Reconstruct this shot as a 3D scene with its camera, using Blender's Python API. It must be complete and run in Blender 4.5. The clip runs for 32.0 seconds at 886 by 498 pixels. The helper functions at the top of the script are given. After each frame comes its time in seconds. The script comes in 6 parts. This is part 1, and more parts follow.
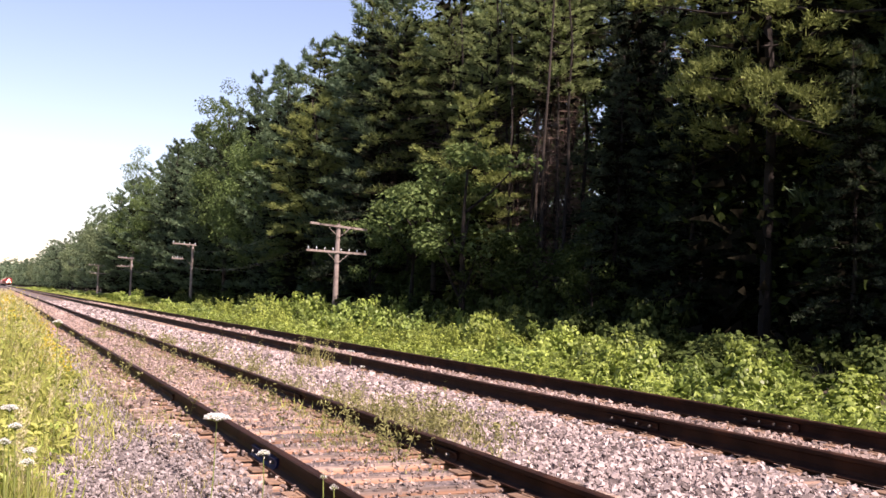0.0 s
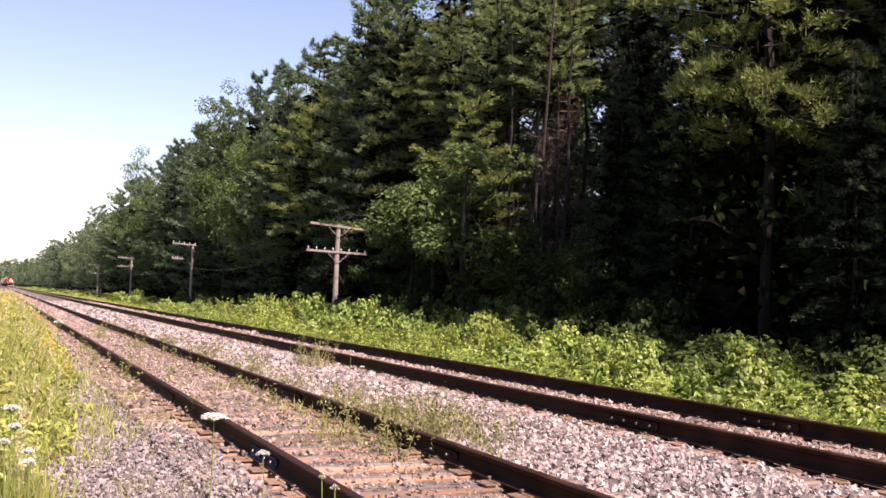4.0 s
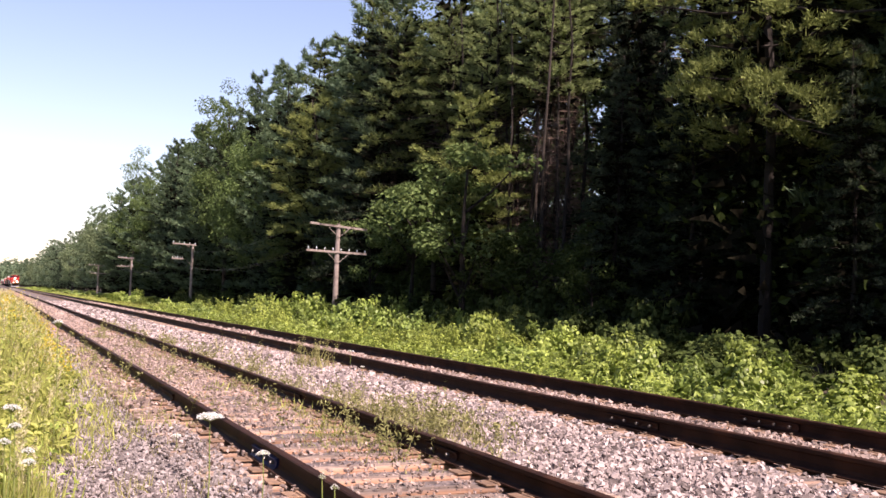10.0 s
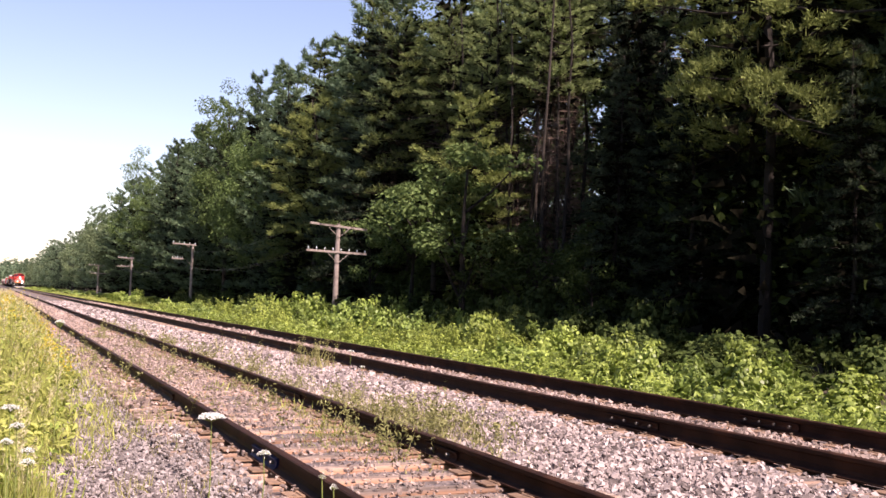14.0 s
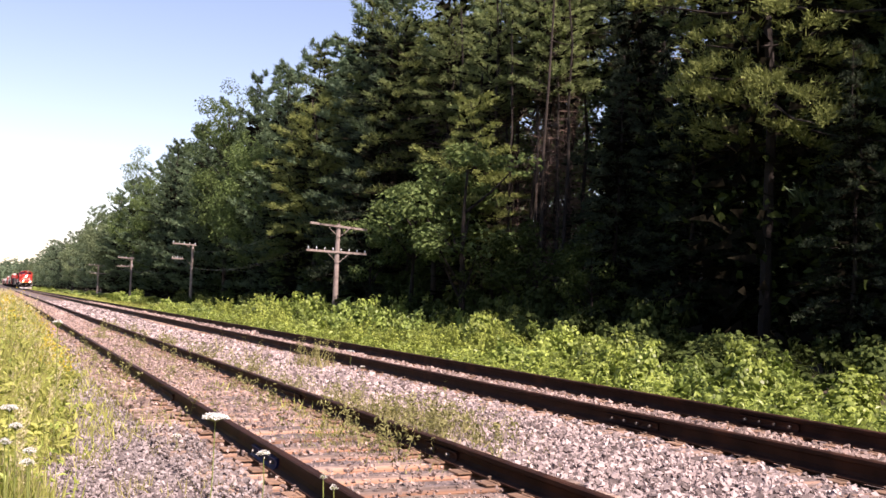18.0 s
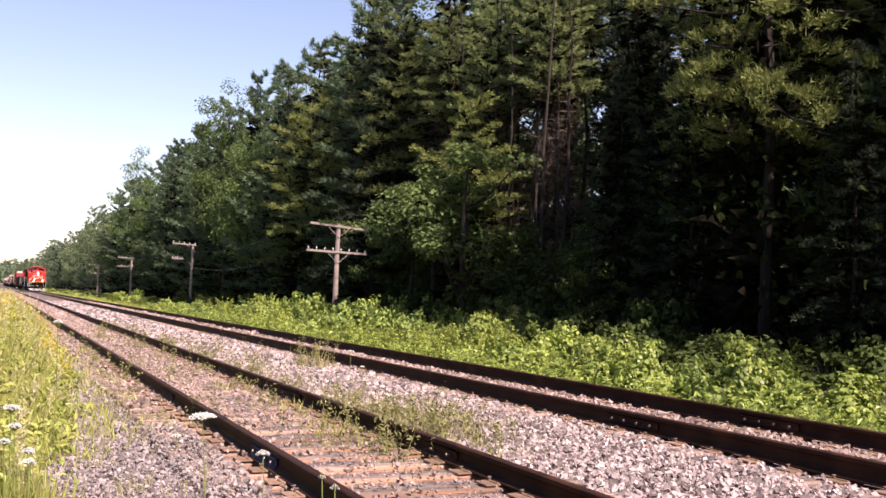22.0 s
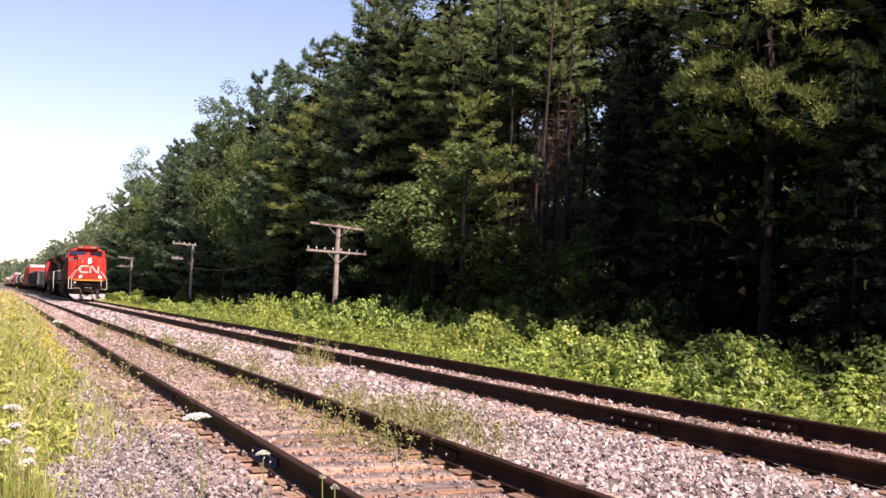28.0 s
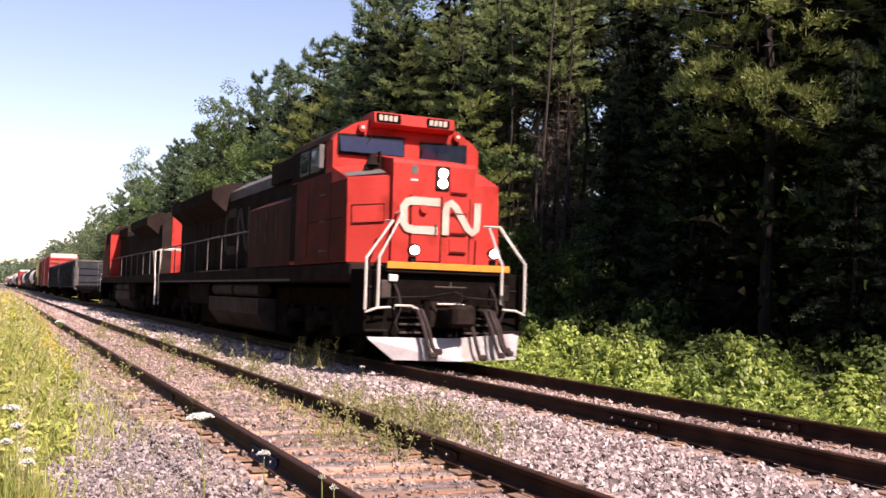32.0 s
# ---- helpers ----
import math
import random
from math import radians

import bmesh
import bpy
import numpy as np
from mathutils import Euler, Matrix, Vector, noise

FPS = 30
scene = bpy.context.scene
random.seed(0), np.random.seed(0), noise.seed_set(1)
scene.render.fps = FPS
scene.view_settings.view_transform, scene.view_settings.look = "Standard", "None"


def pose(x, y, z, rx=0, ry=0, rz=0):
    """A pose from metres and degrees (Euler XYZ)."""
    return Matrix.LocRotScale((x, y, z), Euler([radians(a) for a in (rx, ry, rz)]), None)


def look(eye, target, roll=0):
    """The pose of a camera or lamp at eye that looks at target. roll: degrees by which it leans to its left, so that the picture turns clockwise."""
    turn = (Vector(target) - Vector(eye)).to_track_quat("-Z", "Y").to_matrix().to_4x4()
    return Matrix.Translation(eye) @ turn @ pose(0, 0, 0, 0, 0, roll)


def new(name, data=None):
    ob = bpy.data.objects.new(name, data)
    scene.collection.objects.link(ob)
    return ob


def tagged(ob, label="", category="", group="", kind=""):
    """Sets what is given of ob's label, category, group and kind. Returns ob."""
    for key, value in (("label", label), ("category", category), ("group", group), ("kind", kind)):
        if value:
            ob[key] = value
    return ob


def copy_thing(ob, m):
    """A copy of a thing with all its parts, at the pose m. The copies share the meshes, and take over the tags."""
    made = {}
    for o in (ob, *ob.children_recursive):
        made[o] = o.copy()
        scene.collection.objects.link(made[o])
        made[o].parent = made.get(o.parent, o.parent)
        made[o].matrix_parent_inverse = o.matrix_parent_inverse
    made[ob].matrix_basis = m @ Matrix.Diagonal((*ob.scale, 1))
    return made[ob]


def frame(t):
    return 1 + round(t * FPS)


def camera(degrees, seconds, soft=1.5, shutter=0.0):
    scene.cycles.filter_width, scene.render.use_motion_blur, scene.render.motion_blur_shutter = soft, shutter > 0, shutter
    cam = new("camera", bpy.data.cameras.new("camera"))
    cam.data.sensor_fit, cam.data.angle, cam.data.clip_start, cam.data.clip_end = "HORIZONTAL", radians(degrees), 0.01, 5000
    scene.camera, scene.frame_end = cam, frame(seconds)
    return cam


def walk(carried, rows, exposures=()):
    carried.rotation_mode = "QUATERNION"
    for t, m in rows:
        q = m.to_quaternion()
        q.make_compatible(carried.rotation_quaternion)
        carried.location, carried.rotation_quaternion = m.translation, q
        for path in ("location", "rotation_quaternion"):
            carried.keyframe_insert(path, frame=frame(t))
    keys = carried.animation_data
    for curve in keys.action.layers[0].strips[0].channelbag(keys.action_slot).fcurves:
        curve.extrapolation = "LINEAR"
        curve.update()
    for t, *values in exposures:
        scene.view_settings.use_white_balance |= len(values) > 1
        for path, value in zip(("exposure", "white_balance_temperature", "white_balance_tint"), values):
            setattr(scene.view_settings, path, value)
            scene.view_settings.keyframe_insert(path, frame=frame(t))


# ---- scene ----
# ---- camera and light ----
# x: to the right across the tracks, y: along the tracks, z = 0 at the main line's rail tops
EYE = (0.0, 0.0, 1.167)
YAW, PITCH, ROLL = radians(24.674), radians(2.811), 1.70
AIM = (EYE[0] + math.sin(YAW) * math.cos(PITCH), EYE[1] + math.cos(YAW) * math.cos(PITCH), EYE[2] + math.sin(PITCH))
cam = camera(48.97, 32.0, soft=1.55, shutter=0.15)
walk(cam, [(0, look(EYE, AIM, ROLL)), (32, look(EYE, AIM, ROLL))], exposures=[(0, 0.96, 7060, 32), (32, 0.96, 7060, 32)])

SUN = Vector((0.150, -0.665, 0.732)).normalized()
sun = new("sun", bpy.data.lights.new("sun", "SUN"))
sun.data.energy, sun.data.angle, sun.data.color = 5.0, radians(0.55), (1.0, 0.95, 0.86)
sun.matrix_world = look(SUN * 60, (0, 0, 0))
world = bpy.data.worlds.new("world")
scene.world = world
world.use_nodes = True
sky = world.node_tree.nodes.new("ShaderNodeTexSky")
sky.sky_type, sky.sun_disc = "NISHITA", False
sky.sun_elevation, sky.sun_rotation = math.asin(SUN.z), math.atan2(SUN.x, SUN.y)
sky.air_density, sky.dust_density, sky.ozone_density = 1.0, 0.4, 1.0
backdrop_node = world.node_tree.nodes["Background"]
world.node_tree.links.new(sky.outputs[0], backdrop_node.inputs[0])
backdrop_node.inputs[1].default_value = 0.105

# ---- materials ----


def material(name, low, high, scale=6.0, fine=60.0, rough=0.8, metal=0.0, bump=0.25, depth=0.01, piece=0.0, island=0.0,
             see_through=0.0, stretch=None, stain=None, stain_scale=1.2, stain_amount=0.5, gloss=0.5):
    """Two scales of noise between two colours; piece: spread from object to object; island: from leaf to leaf."""
    m = bpy.data.materials.new(name)
    m.use_nodes = True
    t = m.node_tree
    n, l = t.nodes, t.links
    shader = n["Principled BSDF"]
    where = n.new("ShaderNodeTexCoord").outputs["Object"]
    if stretch:
        grain = n.new("ShaderNodeMapping")
        grain.inputs["Scale"].default_value = stretch
        l.new(where, grain.inputs["Vector"])
        where = grain.outputs[0]

    def cloud(s, detail=4.0):
        c = n.new("ShaderNodeTexNoise")
        c.inputs["Scale"].default_value, c.inputs["Detail"].default_value = s, detail
        l.new(where, c.inputs["Vector"])
        return c.outputs["Fac"]

    def mix(a, b, f):
        x = n.new("ShaderNodeMix")
        x.data_type = "RGBA"
        for v, k in ((f, 0), (a, 6), (b, 7)):
            if isinstance(v, (int, float)):
                x.inputs[k].default_value = v
            elif isinstance(v, tuple):
                x.inputs[k].default_value = (*v, 1)
            else:
                l.new(v, x.inputs[k])
        return x.outputs[2]

    def ramp(v, a, b):
        r = n.new("ShaderNodeMapRange")
        l.new(v, r.inputs[0])
        r.inputs[1].default_value, r.inputs[2].default_value = a, b
        return r.outputs[0]

    big, small = cloud(scale), cloud(fine, 3.0)
    both = n.new("ShaderNodeMath")
    both.operation = "MULTIPLY_ADD"
    l.new(small, both.inputs[0])
    both.inputs[1].default_value = 0.45
    l.new(big, both.inputs[2])
    value = ramp(both.outputs[0], 0.42, 1.02)
    if island:
        g = n.new("ShaderNodeNewGeometry")
        value = mix_value = n.new("ShaderNodeMath")
        mix_value.operation = "MULTIPLY_ADD"
        l.new(g.outputs["Random Per Island"], mix_value.inputs[0])
        mix_value.inputs[1].default_value = island
        s = n.new("ShaderNodeMath")
        s.operation = "MULTIPLY"
        l.new(ramp(both.outputs[0], 0.42, 1.02), s.inputs[0])
        s.inputs[1].default_value = 1.0 - island
        l.new(s.outputs[0], mix_value.inputs[2])
        value = mix_value.outputs[0]
    colour = mix(low, high, value)
    if stain:
        colour = mix(colour, stain, ramp(cloud(stain_scale, 6.0), 0.62 - 0.3 * stain_amount, 0.75))
    if piece:
        info = n.new("ShaderNodeObjectInfo")
        h = n.new("ShaderNodeHueSaturation")
        h.inputs["Hue"].default_value = 0.5
        v = n.new("ShaderNodeMapRange")
        l.new(info.outputs["Random"], v.inputs[0])
        v.inputs[3].default_value, v.inputs[4].default_value = 1 - piece, 1 + piece
        l.new(v.outputs[0], h.inputs["Value"])
        l.new(colour, h.inputs["Color"])
        colour = h.outputs[0]
    l.new(colour, shader.inputs["Base Color"])
    shader.inputs["Roughness"].default_value, shader.inputs["Metallic"].default_value = rough, metal
    shader.inputs["IOR"].default_value = 1.0 + 0.9 * gloss
    if bump:
        b = n.new("ShaderNodeBump")
        b.inputs["Strength"].default_value, b.inputs["Distance"].default_value = bump, depth
        l.new(both.outputs[0], b.inputs["Height"])
        l.new(b.outputs[0], shader.inputs["Normal"])
    if see_through:
        back = n.new("ShaderNodeBsdfTranslucent")
        l.new(colour, back.inputs["Color"])
        join = n.new("ShaderNodeMixShader")
        join.inputs[0].default_value = see_through
        l.new(shader.outputs[0], join.inputs[1])
        l.new(back.outputs[0], join.inputs[2])
        l.new(join.outputs[0], n["Material Output"].inputs["Surface"])
    return m


def glowing(name, colour, strength):
    m = material(name, colour, colour, bump=0, rough=0.3)
    s = m.node_tree.nodes["Principled BSDF"]
    s.inputs["Emission Color"].default_value, s.inputs["Emission Strength"].default_value = (*colour, 1), strength
    return m


# the bed's low tone is darkened for the shade in gaps between stones
BALLAST_BED = material("ballast bed", (0.0528, 0.0405, 0.0378), (0.264, 0.211, 0.202), scale=9, fine=45, rough=0.95, bump=1.0, depth=0.05,
                       stain=(0.24, 0.19, 0.13), stain_scale=0.5, stain_amount=0.4)
STONE = material("crushed stone", (0.034, 0.025, 0.023), (0.57, 0.465, 0.44), scale=14, fine=70, rough=0.92, island=0.8, bump=0.5, depth=0.006)
GRIT = material("dirty stone", (0.07, 0.05, 0.042), (0.47, 0.355, 0.31), scale=14, fine=70, rough=0.95, island=0.75, bump=0.5, depth=0.006)
PATH_STONE = material("path stone", (0.06, 0.048, 0.045), (0.46, 0.395, 0.38), scale=14, fine=70, rough=0.95, island=0.72, bump=0.5, depth=0.006)
SOIL = material("verge soil", (0.10, 0.085, 0.05), (0.30, 0.26, 0.16), scale=3, fine=40, rough=1.0, bump=0.8, depth=0.03,
                stain=(0.09, 0.13, 0.03), stain_scale=0.6, stain_amount=0.8)
MEADOW = material("low meadow", (0.05, 0.07, 0.014), (0.2, 0.25, 0.05), scale=1.6, fine=22, rough=1.0, bump=0.8, depth=0.05)
LITTER = material("forest floor", (0.02, 0.016, 0.01), (0.09, 0.065, 0.04), scale=2, fine=30, rough=1.0, bump=0.8, depth=0.05)
TIE_WOOD = material("weathered tie wood", (0.06, 0.038, 0.028), (0.43, 0.32, 0.26), scale=9, fine=55, rough=0.93, piece=0.4, bump=1.0, depth=0.02, stretch=(0.14, 1.0, 1.0),
                    stain=(0.36, 0.165, 0.085), stain_scale=2.6, stain_amount=0.4)
RUST = material("rusted rail steel", (0.016, 0.008, 0.006), (0.05, 0.025, 0.018), scale=4, fine=80, rough=0.62, metal=0.0, bump=0.3, depth=0.003,
                stain=(0.07, 0.032, 0.02), stain_scale=3, stain_amount=0.4, gloss=0.2)
SPIKE_STEEL = material("rusty spike steel", (0.06, 0.04, 0.03), (0.22, 0.15, 0.11), scale=20, rough=0.8)
PLATE_RUST = material("brown rust", (0.14, 0.085, 0.055), (0.33, 0.205, 0.135), scale=9, fine=60, rough=0.9, piece=0.2, bump=0.4, depth=0.004)
BOLT = material("worn bolt steel", (0.06, 0.05, 0.045), (0.22, 0.20, 0.185), scale=20, rough=0.5, metal=0.4)
BLUE_MARK = material("blue marking paint", (0.006, 0.010, 0.05), (0.02, 0.032, 0.14), scale=30, rough=0.6)
POLE_WOOD = material("grey pole wood", (0.16, 0.125, 0.108), (0.36, 0.295, 0.262), scale=5, fine=50, rough=0.9, bump=0.6, depth=0.01)
INSULATOR = material("glass insulator", (0.4, 0.46, 0.46), (0.62, 0.66, 0.66), rough=0.15, bump=0)
WIRE = material("old copper wire", (0.03, 0.035, 0.03), (0.07, 0.075, 0.06), rough=0.6, bump=0)
BARK = material("conifer bark", (0.012, 0.009, 0.007), (0.045, 0.034, 0.027), scale=4, fine=30, rough=0.95, piece=0.25, bump=0.8, depth=0.03)
PALE_BARK = material("pale birch bark", (0.12, 0.105, 0.09), (0.46, 0.42, 0.37), scale=5, fine=30, rough=0.85, bump=0.4)
DEAD_TWIG = material("dead brown twigs", (0.05, 0.034, 0.026), (0.21, 0.145, 0.115), scale=3, rough=1.0, island=0.6, bump=0)
# near-black tone that stands for the shade inside crowns
CROWN_SHADE = material("near-black shade inside crowns", (0.004, 0.004, 0.003), (0.018, 0.016, 0.010), scale=1, rough=1.0, island=0.5, bump=0, gloss=0.05)
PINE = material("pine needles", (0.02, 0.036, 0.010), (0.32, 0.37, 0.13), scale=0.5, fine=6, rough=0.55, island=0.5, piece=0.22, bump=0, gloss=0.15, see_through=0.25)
# olive and crown needles: brighter copies of the pine, sunlight put into the colour
OLIVE_PINE = material("pine needles brightened for sun", (0.028, 0.042, 0.012), (0.40, 0.46, 0.15), scale=0.5, fine=6, rough=0.55, island=0.5, piece=0.2, bump=0, gloss=0.15, see_through=0.25)
CROWN_PINE = material("crown needles brightened for sun", (0.035, 0.055, 0.02), (0.38, 0.46, 0.19), scale=0.5, fine=6, rough=0.55, island=0.5, piece=0.2, bump=0, gloss=0.15, see_through=0.4)
# spruce tone; in places its darkness stands for edge pines in shade
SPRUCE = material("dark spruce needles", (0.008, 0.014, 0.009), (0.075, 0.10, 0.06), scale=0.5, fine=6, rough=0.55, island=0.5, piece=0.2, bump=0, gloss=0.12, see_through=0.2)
# far foliage: distance haze is put into the colour by paling it
HAZED_LEAF = material("distant leaves paled for haze", (0.05, 0.075, 0.035), (0.26, 0.32, 0.17), scale=0.6, fine=6, rough=0.5, island=0.5, piece=0.2, bump=0, gloss=0.15, see_through=0.3)
HAZED_NEEDLE = material("distant needles paled for haze", (0.04, 0.07, 0.04), (0.22, 0.29, 0.17), scale=0.5, fine=6, rough=0.55, island=0.5, piece=0.2, bump=0, gloss=0.15, see_through=0.25)
BLUE_PINE = material("white pine needles", (0.018, 0.038, 0.02), (0.205, 0.285, 0.155), scale=0.5, fine=6, rough=0.55, island=0.5, piece=0.2, bump=0, gloss=0.15, see_through=0.25)
LEAF = material("broad leaves", (0.022, 0.046, 0.014), (0.23, 0.315, 0.11), scale=0.6, fine=6, rough=0.5, island=0.55, piece=0.25, bump=0, gloss=0.15, see_through=0.32)
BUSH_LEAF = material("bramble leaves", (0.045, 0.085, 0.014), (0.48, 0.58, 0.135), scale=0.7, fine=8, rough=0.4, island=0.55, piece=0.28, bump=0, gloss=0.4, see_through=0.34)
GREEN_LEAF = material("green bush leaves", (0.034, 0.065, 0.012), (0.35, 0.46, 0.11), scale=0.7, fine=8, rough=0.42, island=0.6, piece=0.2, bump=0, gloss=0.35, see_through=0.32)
HERB_LEAF = material("yellow-green herb leaves", (0.09, 0.125, 0.02), (0.47, 0.55, 0.13), scale=0.9, fine=9, rough=0.55, island=0.6, piece=0.2, bump=0, gloss=0.2, see_through=0.38)
# darker copy of the leaf materials, the forest's shade put into the colour
SHADE_LEAF = material("leaves darkened for forest shade", (0.014, 0.024, 0.007), (0.11, 0.15, 0.045), scale=0.7, fine=8, rough=0.55, island=0.55, piece=0.25, bump=0, gloss=0.15, see_through=0.3)
WEED = material("yellow-green weed", (0.16, 0.205, 0.037), (0.64, 0.65, 0.21), scale=0.8, fine=9, rough=0.6, island=0.65, bump=0, gloss=0.15, see_through=0.4)
DRY = material("dry grass", (0.12, 0.115, 0.04), (0.50, 0.46, 0.20), scale=1.2, fine=9, rough=0.75, island=0.7, bump=0, gloss=0.15, see_through=0.3)
OLIVE_WEED = material("olive weed leaves", (0.09, 0.095, 0.03), (0.42, 0.41, 0.18), scale=1.2, fine=9, rough=0.6, island=0.7, bump=0, gloss=0.2, see_through=0.3)
STRAW = material("pale straw", (0.381, 0.336, 0.179), (0.739, 0.672, 0.426), scale=2, fine=12, rough=0.8, island=0.7, bump=0, gloss=0.15, see_through=0.3)
BLOOM_YELLOW = material("goldenrod bloom", (0.50, 0.36, 0.02), (0.75, 0.58, 0.05), scale=9, rough=0.8, island=0.5, bump=0, see_through=0.3)
PETAL = material("white umbel florets", (0.72, 0.72, 0.66), (0.9, 0.9, 0.87), scale=30, rough=0.8, island=0.5, bump=0, see_through=0.25)
STEM = material("green stem", (0.10, 0.14, 0.03), (0.24, 0.28, 0.08), scale=9, rough=0.7, bump=0)
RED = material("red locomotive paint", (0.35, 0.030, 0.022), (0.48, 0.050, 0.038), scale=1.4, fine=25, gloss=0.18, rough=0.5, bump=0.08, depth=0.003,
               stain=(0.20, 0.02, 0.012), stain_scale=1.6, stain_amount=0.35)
# the locomotive's red, darkened for its side in shade, with some soot
SHADED_GRIMY_RED = material("red side paint darkened for shade and soot", (0.085, 0.018, 0.012), (0.17, 0.031, 0.022), scale=1.1, fine=22, gloss=0.1, rough=0.6, bump=0.08, depth=0.003,
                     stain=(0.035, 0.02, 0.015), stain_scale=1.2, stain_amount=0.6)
DARK_BROWN = material("dark brown side paint", (0.035, 0.014, 0.010), (0.095, 0.030, 0.022), scale=1.1, fine=22, gloss=0.1, rough=0.65, bump=0.08, depth=0.003,
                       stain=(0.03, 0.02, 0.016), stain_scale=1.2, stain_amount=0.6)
BLACK = material("sooty black paint", (0.013, 0.009, 0.008), (0.040, 0.028, 0.024), scale=1.5, fine=20, rough=0.75, gloss=0.05, bump=0.1, depth=0.003,
                 stain=(0.024, 0.019, 0.015), stain_scale=1.3, stain_amount=0.4)
GREASE = material("greasy undergear", (0.009, 0.007, 0.006), (0.032, 0.023, 0.019), scale=4, fine=40, rough=0.85, gloss=0.05, bump=0.3, depth=0.006)
PILOT_BLACK = material("soot-black pilot paint", (0.003, 0.0025, 0.002), (0.012, 0.009, 0.008), scale=4, fine=40, rough=0.85, gloss=0.05, bump=0.2, depth=0.004)
TANK_GREY = material("dusty grey steel", (0.05, 0.044, 0.04), (0.15, 0.135, 0.125), scale=3, fine=30, rough=0.7, bump=0.15, depth=0.003)
UNDER_GREY = material("dark undercarriage paint", (0.028, 0.021, 0.018), (0.085, 0.067, 0.059), scale=3, fine=30, rough=0.8, gloss=0.15, bump=0.2, depth=0.003,
                      stain=(0.09, 0.07, 0.06), stain_scale=1.6, stain_amount=0.35)
HOSE = material("dusty brown rubber", (0.014, 0.010, 0.009), (0.055, 0.040, 0.035), scale=6, fine=40, rough=0.8, gloss=0.3, bump=0.2, depth=0.003)
WHITE = material("white enamel", (0.468, 0.442, 0.391), (0.629, 0.595, 0.535), scale=5, fine=40, rough=0.5, bump=0.05, depth=0.002,
                 stain=(0.42, 0.37, 0.32), stain_scale=3, stain_amount=0.3)
PLOW_PAINT = material("scuffed plow paint", (0.28, 0.26, 0.26), (0.50, 0.475, 0.47), scale=3, fine=30, rough=0.6, bump=0.15, depth=0.004,
                      stain=(0.25, 0.20, 0.17), stain_scale=2.5, stain_amount=0.4)
CREAM = material("cream emblem paint", (0.37, 0.325, 0.26), (0.50, 0.45, 0.37), scale=5, fine=40, rough=0.55, bump=0.05, depth=0.002,
                 stain=(0.34, 0.26, 0.20), stain_scale=3, stain_amount=0.3)
ORANGE = material("orange stripe paint", (0.40, 0.17, 0.015), (0.58, 0.28, 0.03), scale=6, rough=0.5, bump=0.05)
# the base colour is blued to help the sky's reflection
GLASS = material("dark cab glass blued for sky", (0.008, 0.012, 0.03), (0.012, 0.018, 0.045), rough=0.04, bump=0, gloss=1.0)
GLASS.node_tree.nodes["Principled BSDF"].inputs["IOR"].default_value = 1.55
LAMP_GLOW = glowing("lit headlight", (1.0, 0.95, 0.85), 60.0)
LENS = material("unlit lamp glass", (0.5, 0.5, 0.48), (0.7, 0.7, 0.68), rough=0.1, bump=0)
CAR_RED = material("boxcar red", (0.34, 0.035, 0.03), (0.50, 0.06, 0.05), scale=1.5, fine=18, rough=0.6, piece=0.15, bump=0.1, stain=(0.2, 0.05, 0.035), stain_amount=0.5)
CAR_BROWN = material("boxcar brown", (0.12, 0.045, 0.025), (0.22, 0.09, 0.05), scale=1.5, fine=18, rough=0.7, piece=0.2, bump=0.1)
CAR_YELLOW = material("boxcar yellow", (0.55, 0.36, 0.03), (0.75, 0.52, 0.06), scale=1.5, fine=18, rough=0.6, bump=0.1, stain=(0.3, 0.2, 0.06))
CAR_TEAL = material("gondola blue-black", (0.005, 0.008, 0.011), (0.016, 0.021, 0.028), scale=1.5, fine=18, rough=0.65, piece=0.2, bump=0.12, stain=(0.045, 0.033, 0.028), stain_amount=0.35)
CAR_GREY = material("hopper grey", (0.30, 0.29, 0.28), (0.50, 0.48, 0.46), scale=1.5, fine=18, rough=0.6, piece=0.2, bump=0.1)

# ---- mesh helpers ----


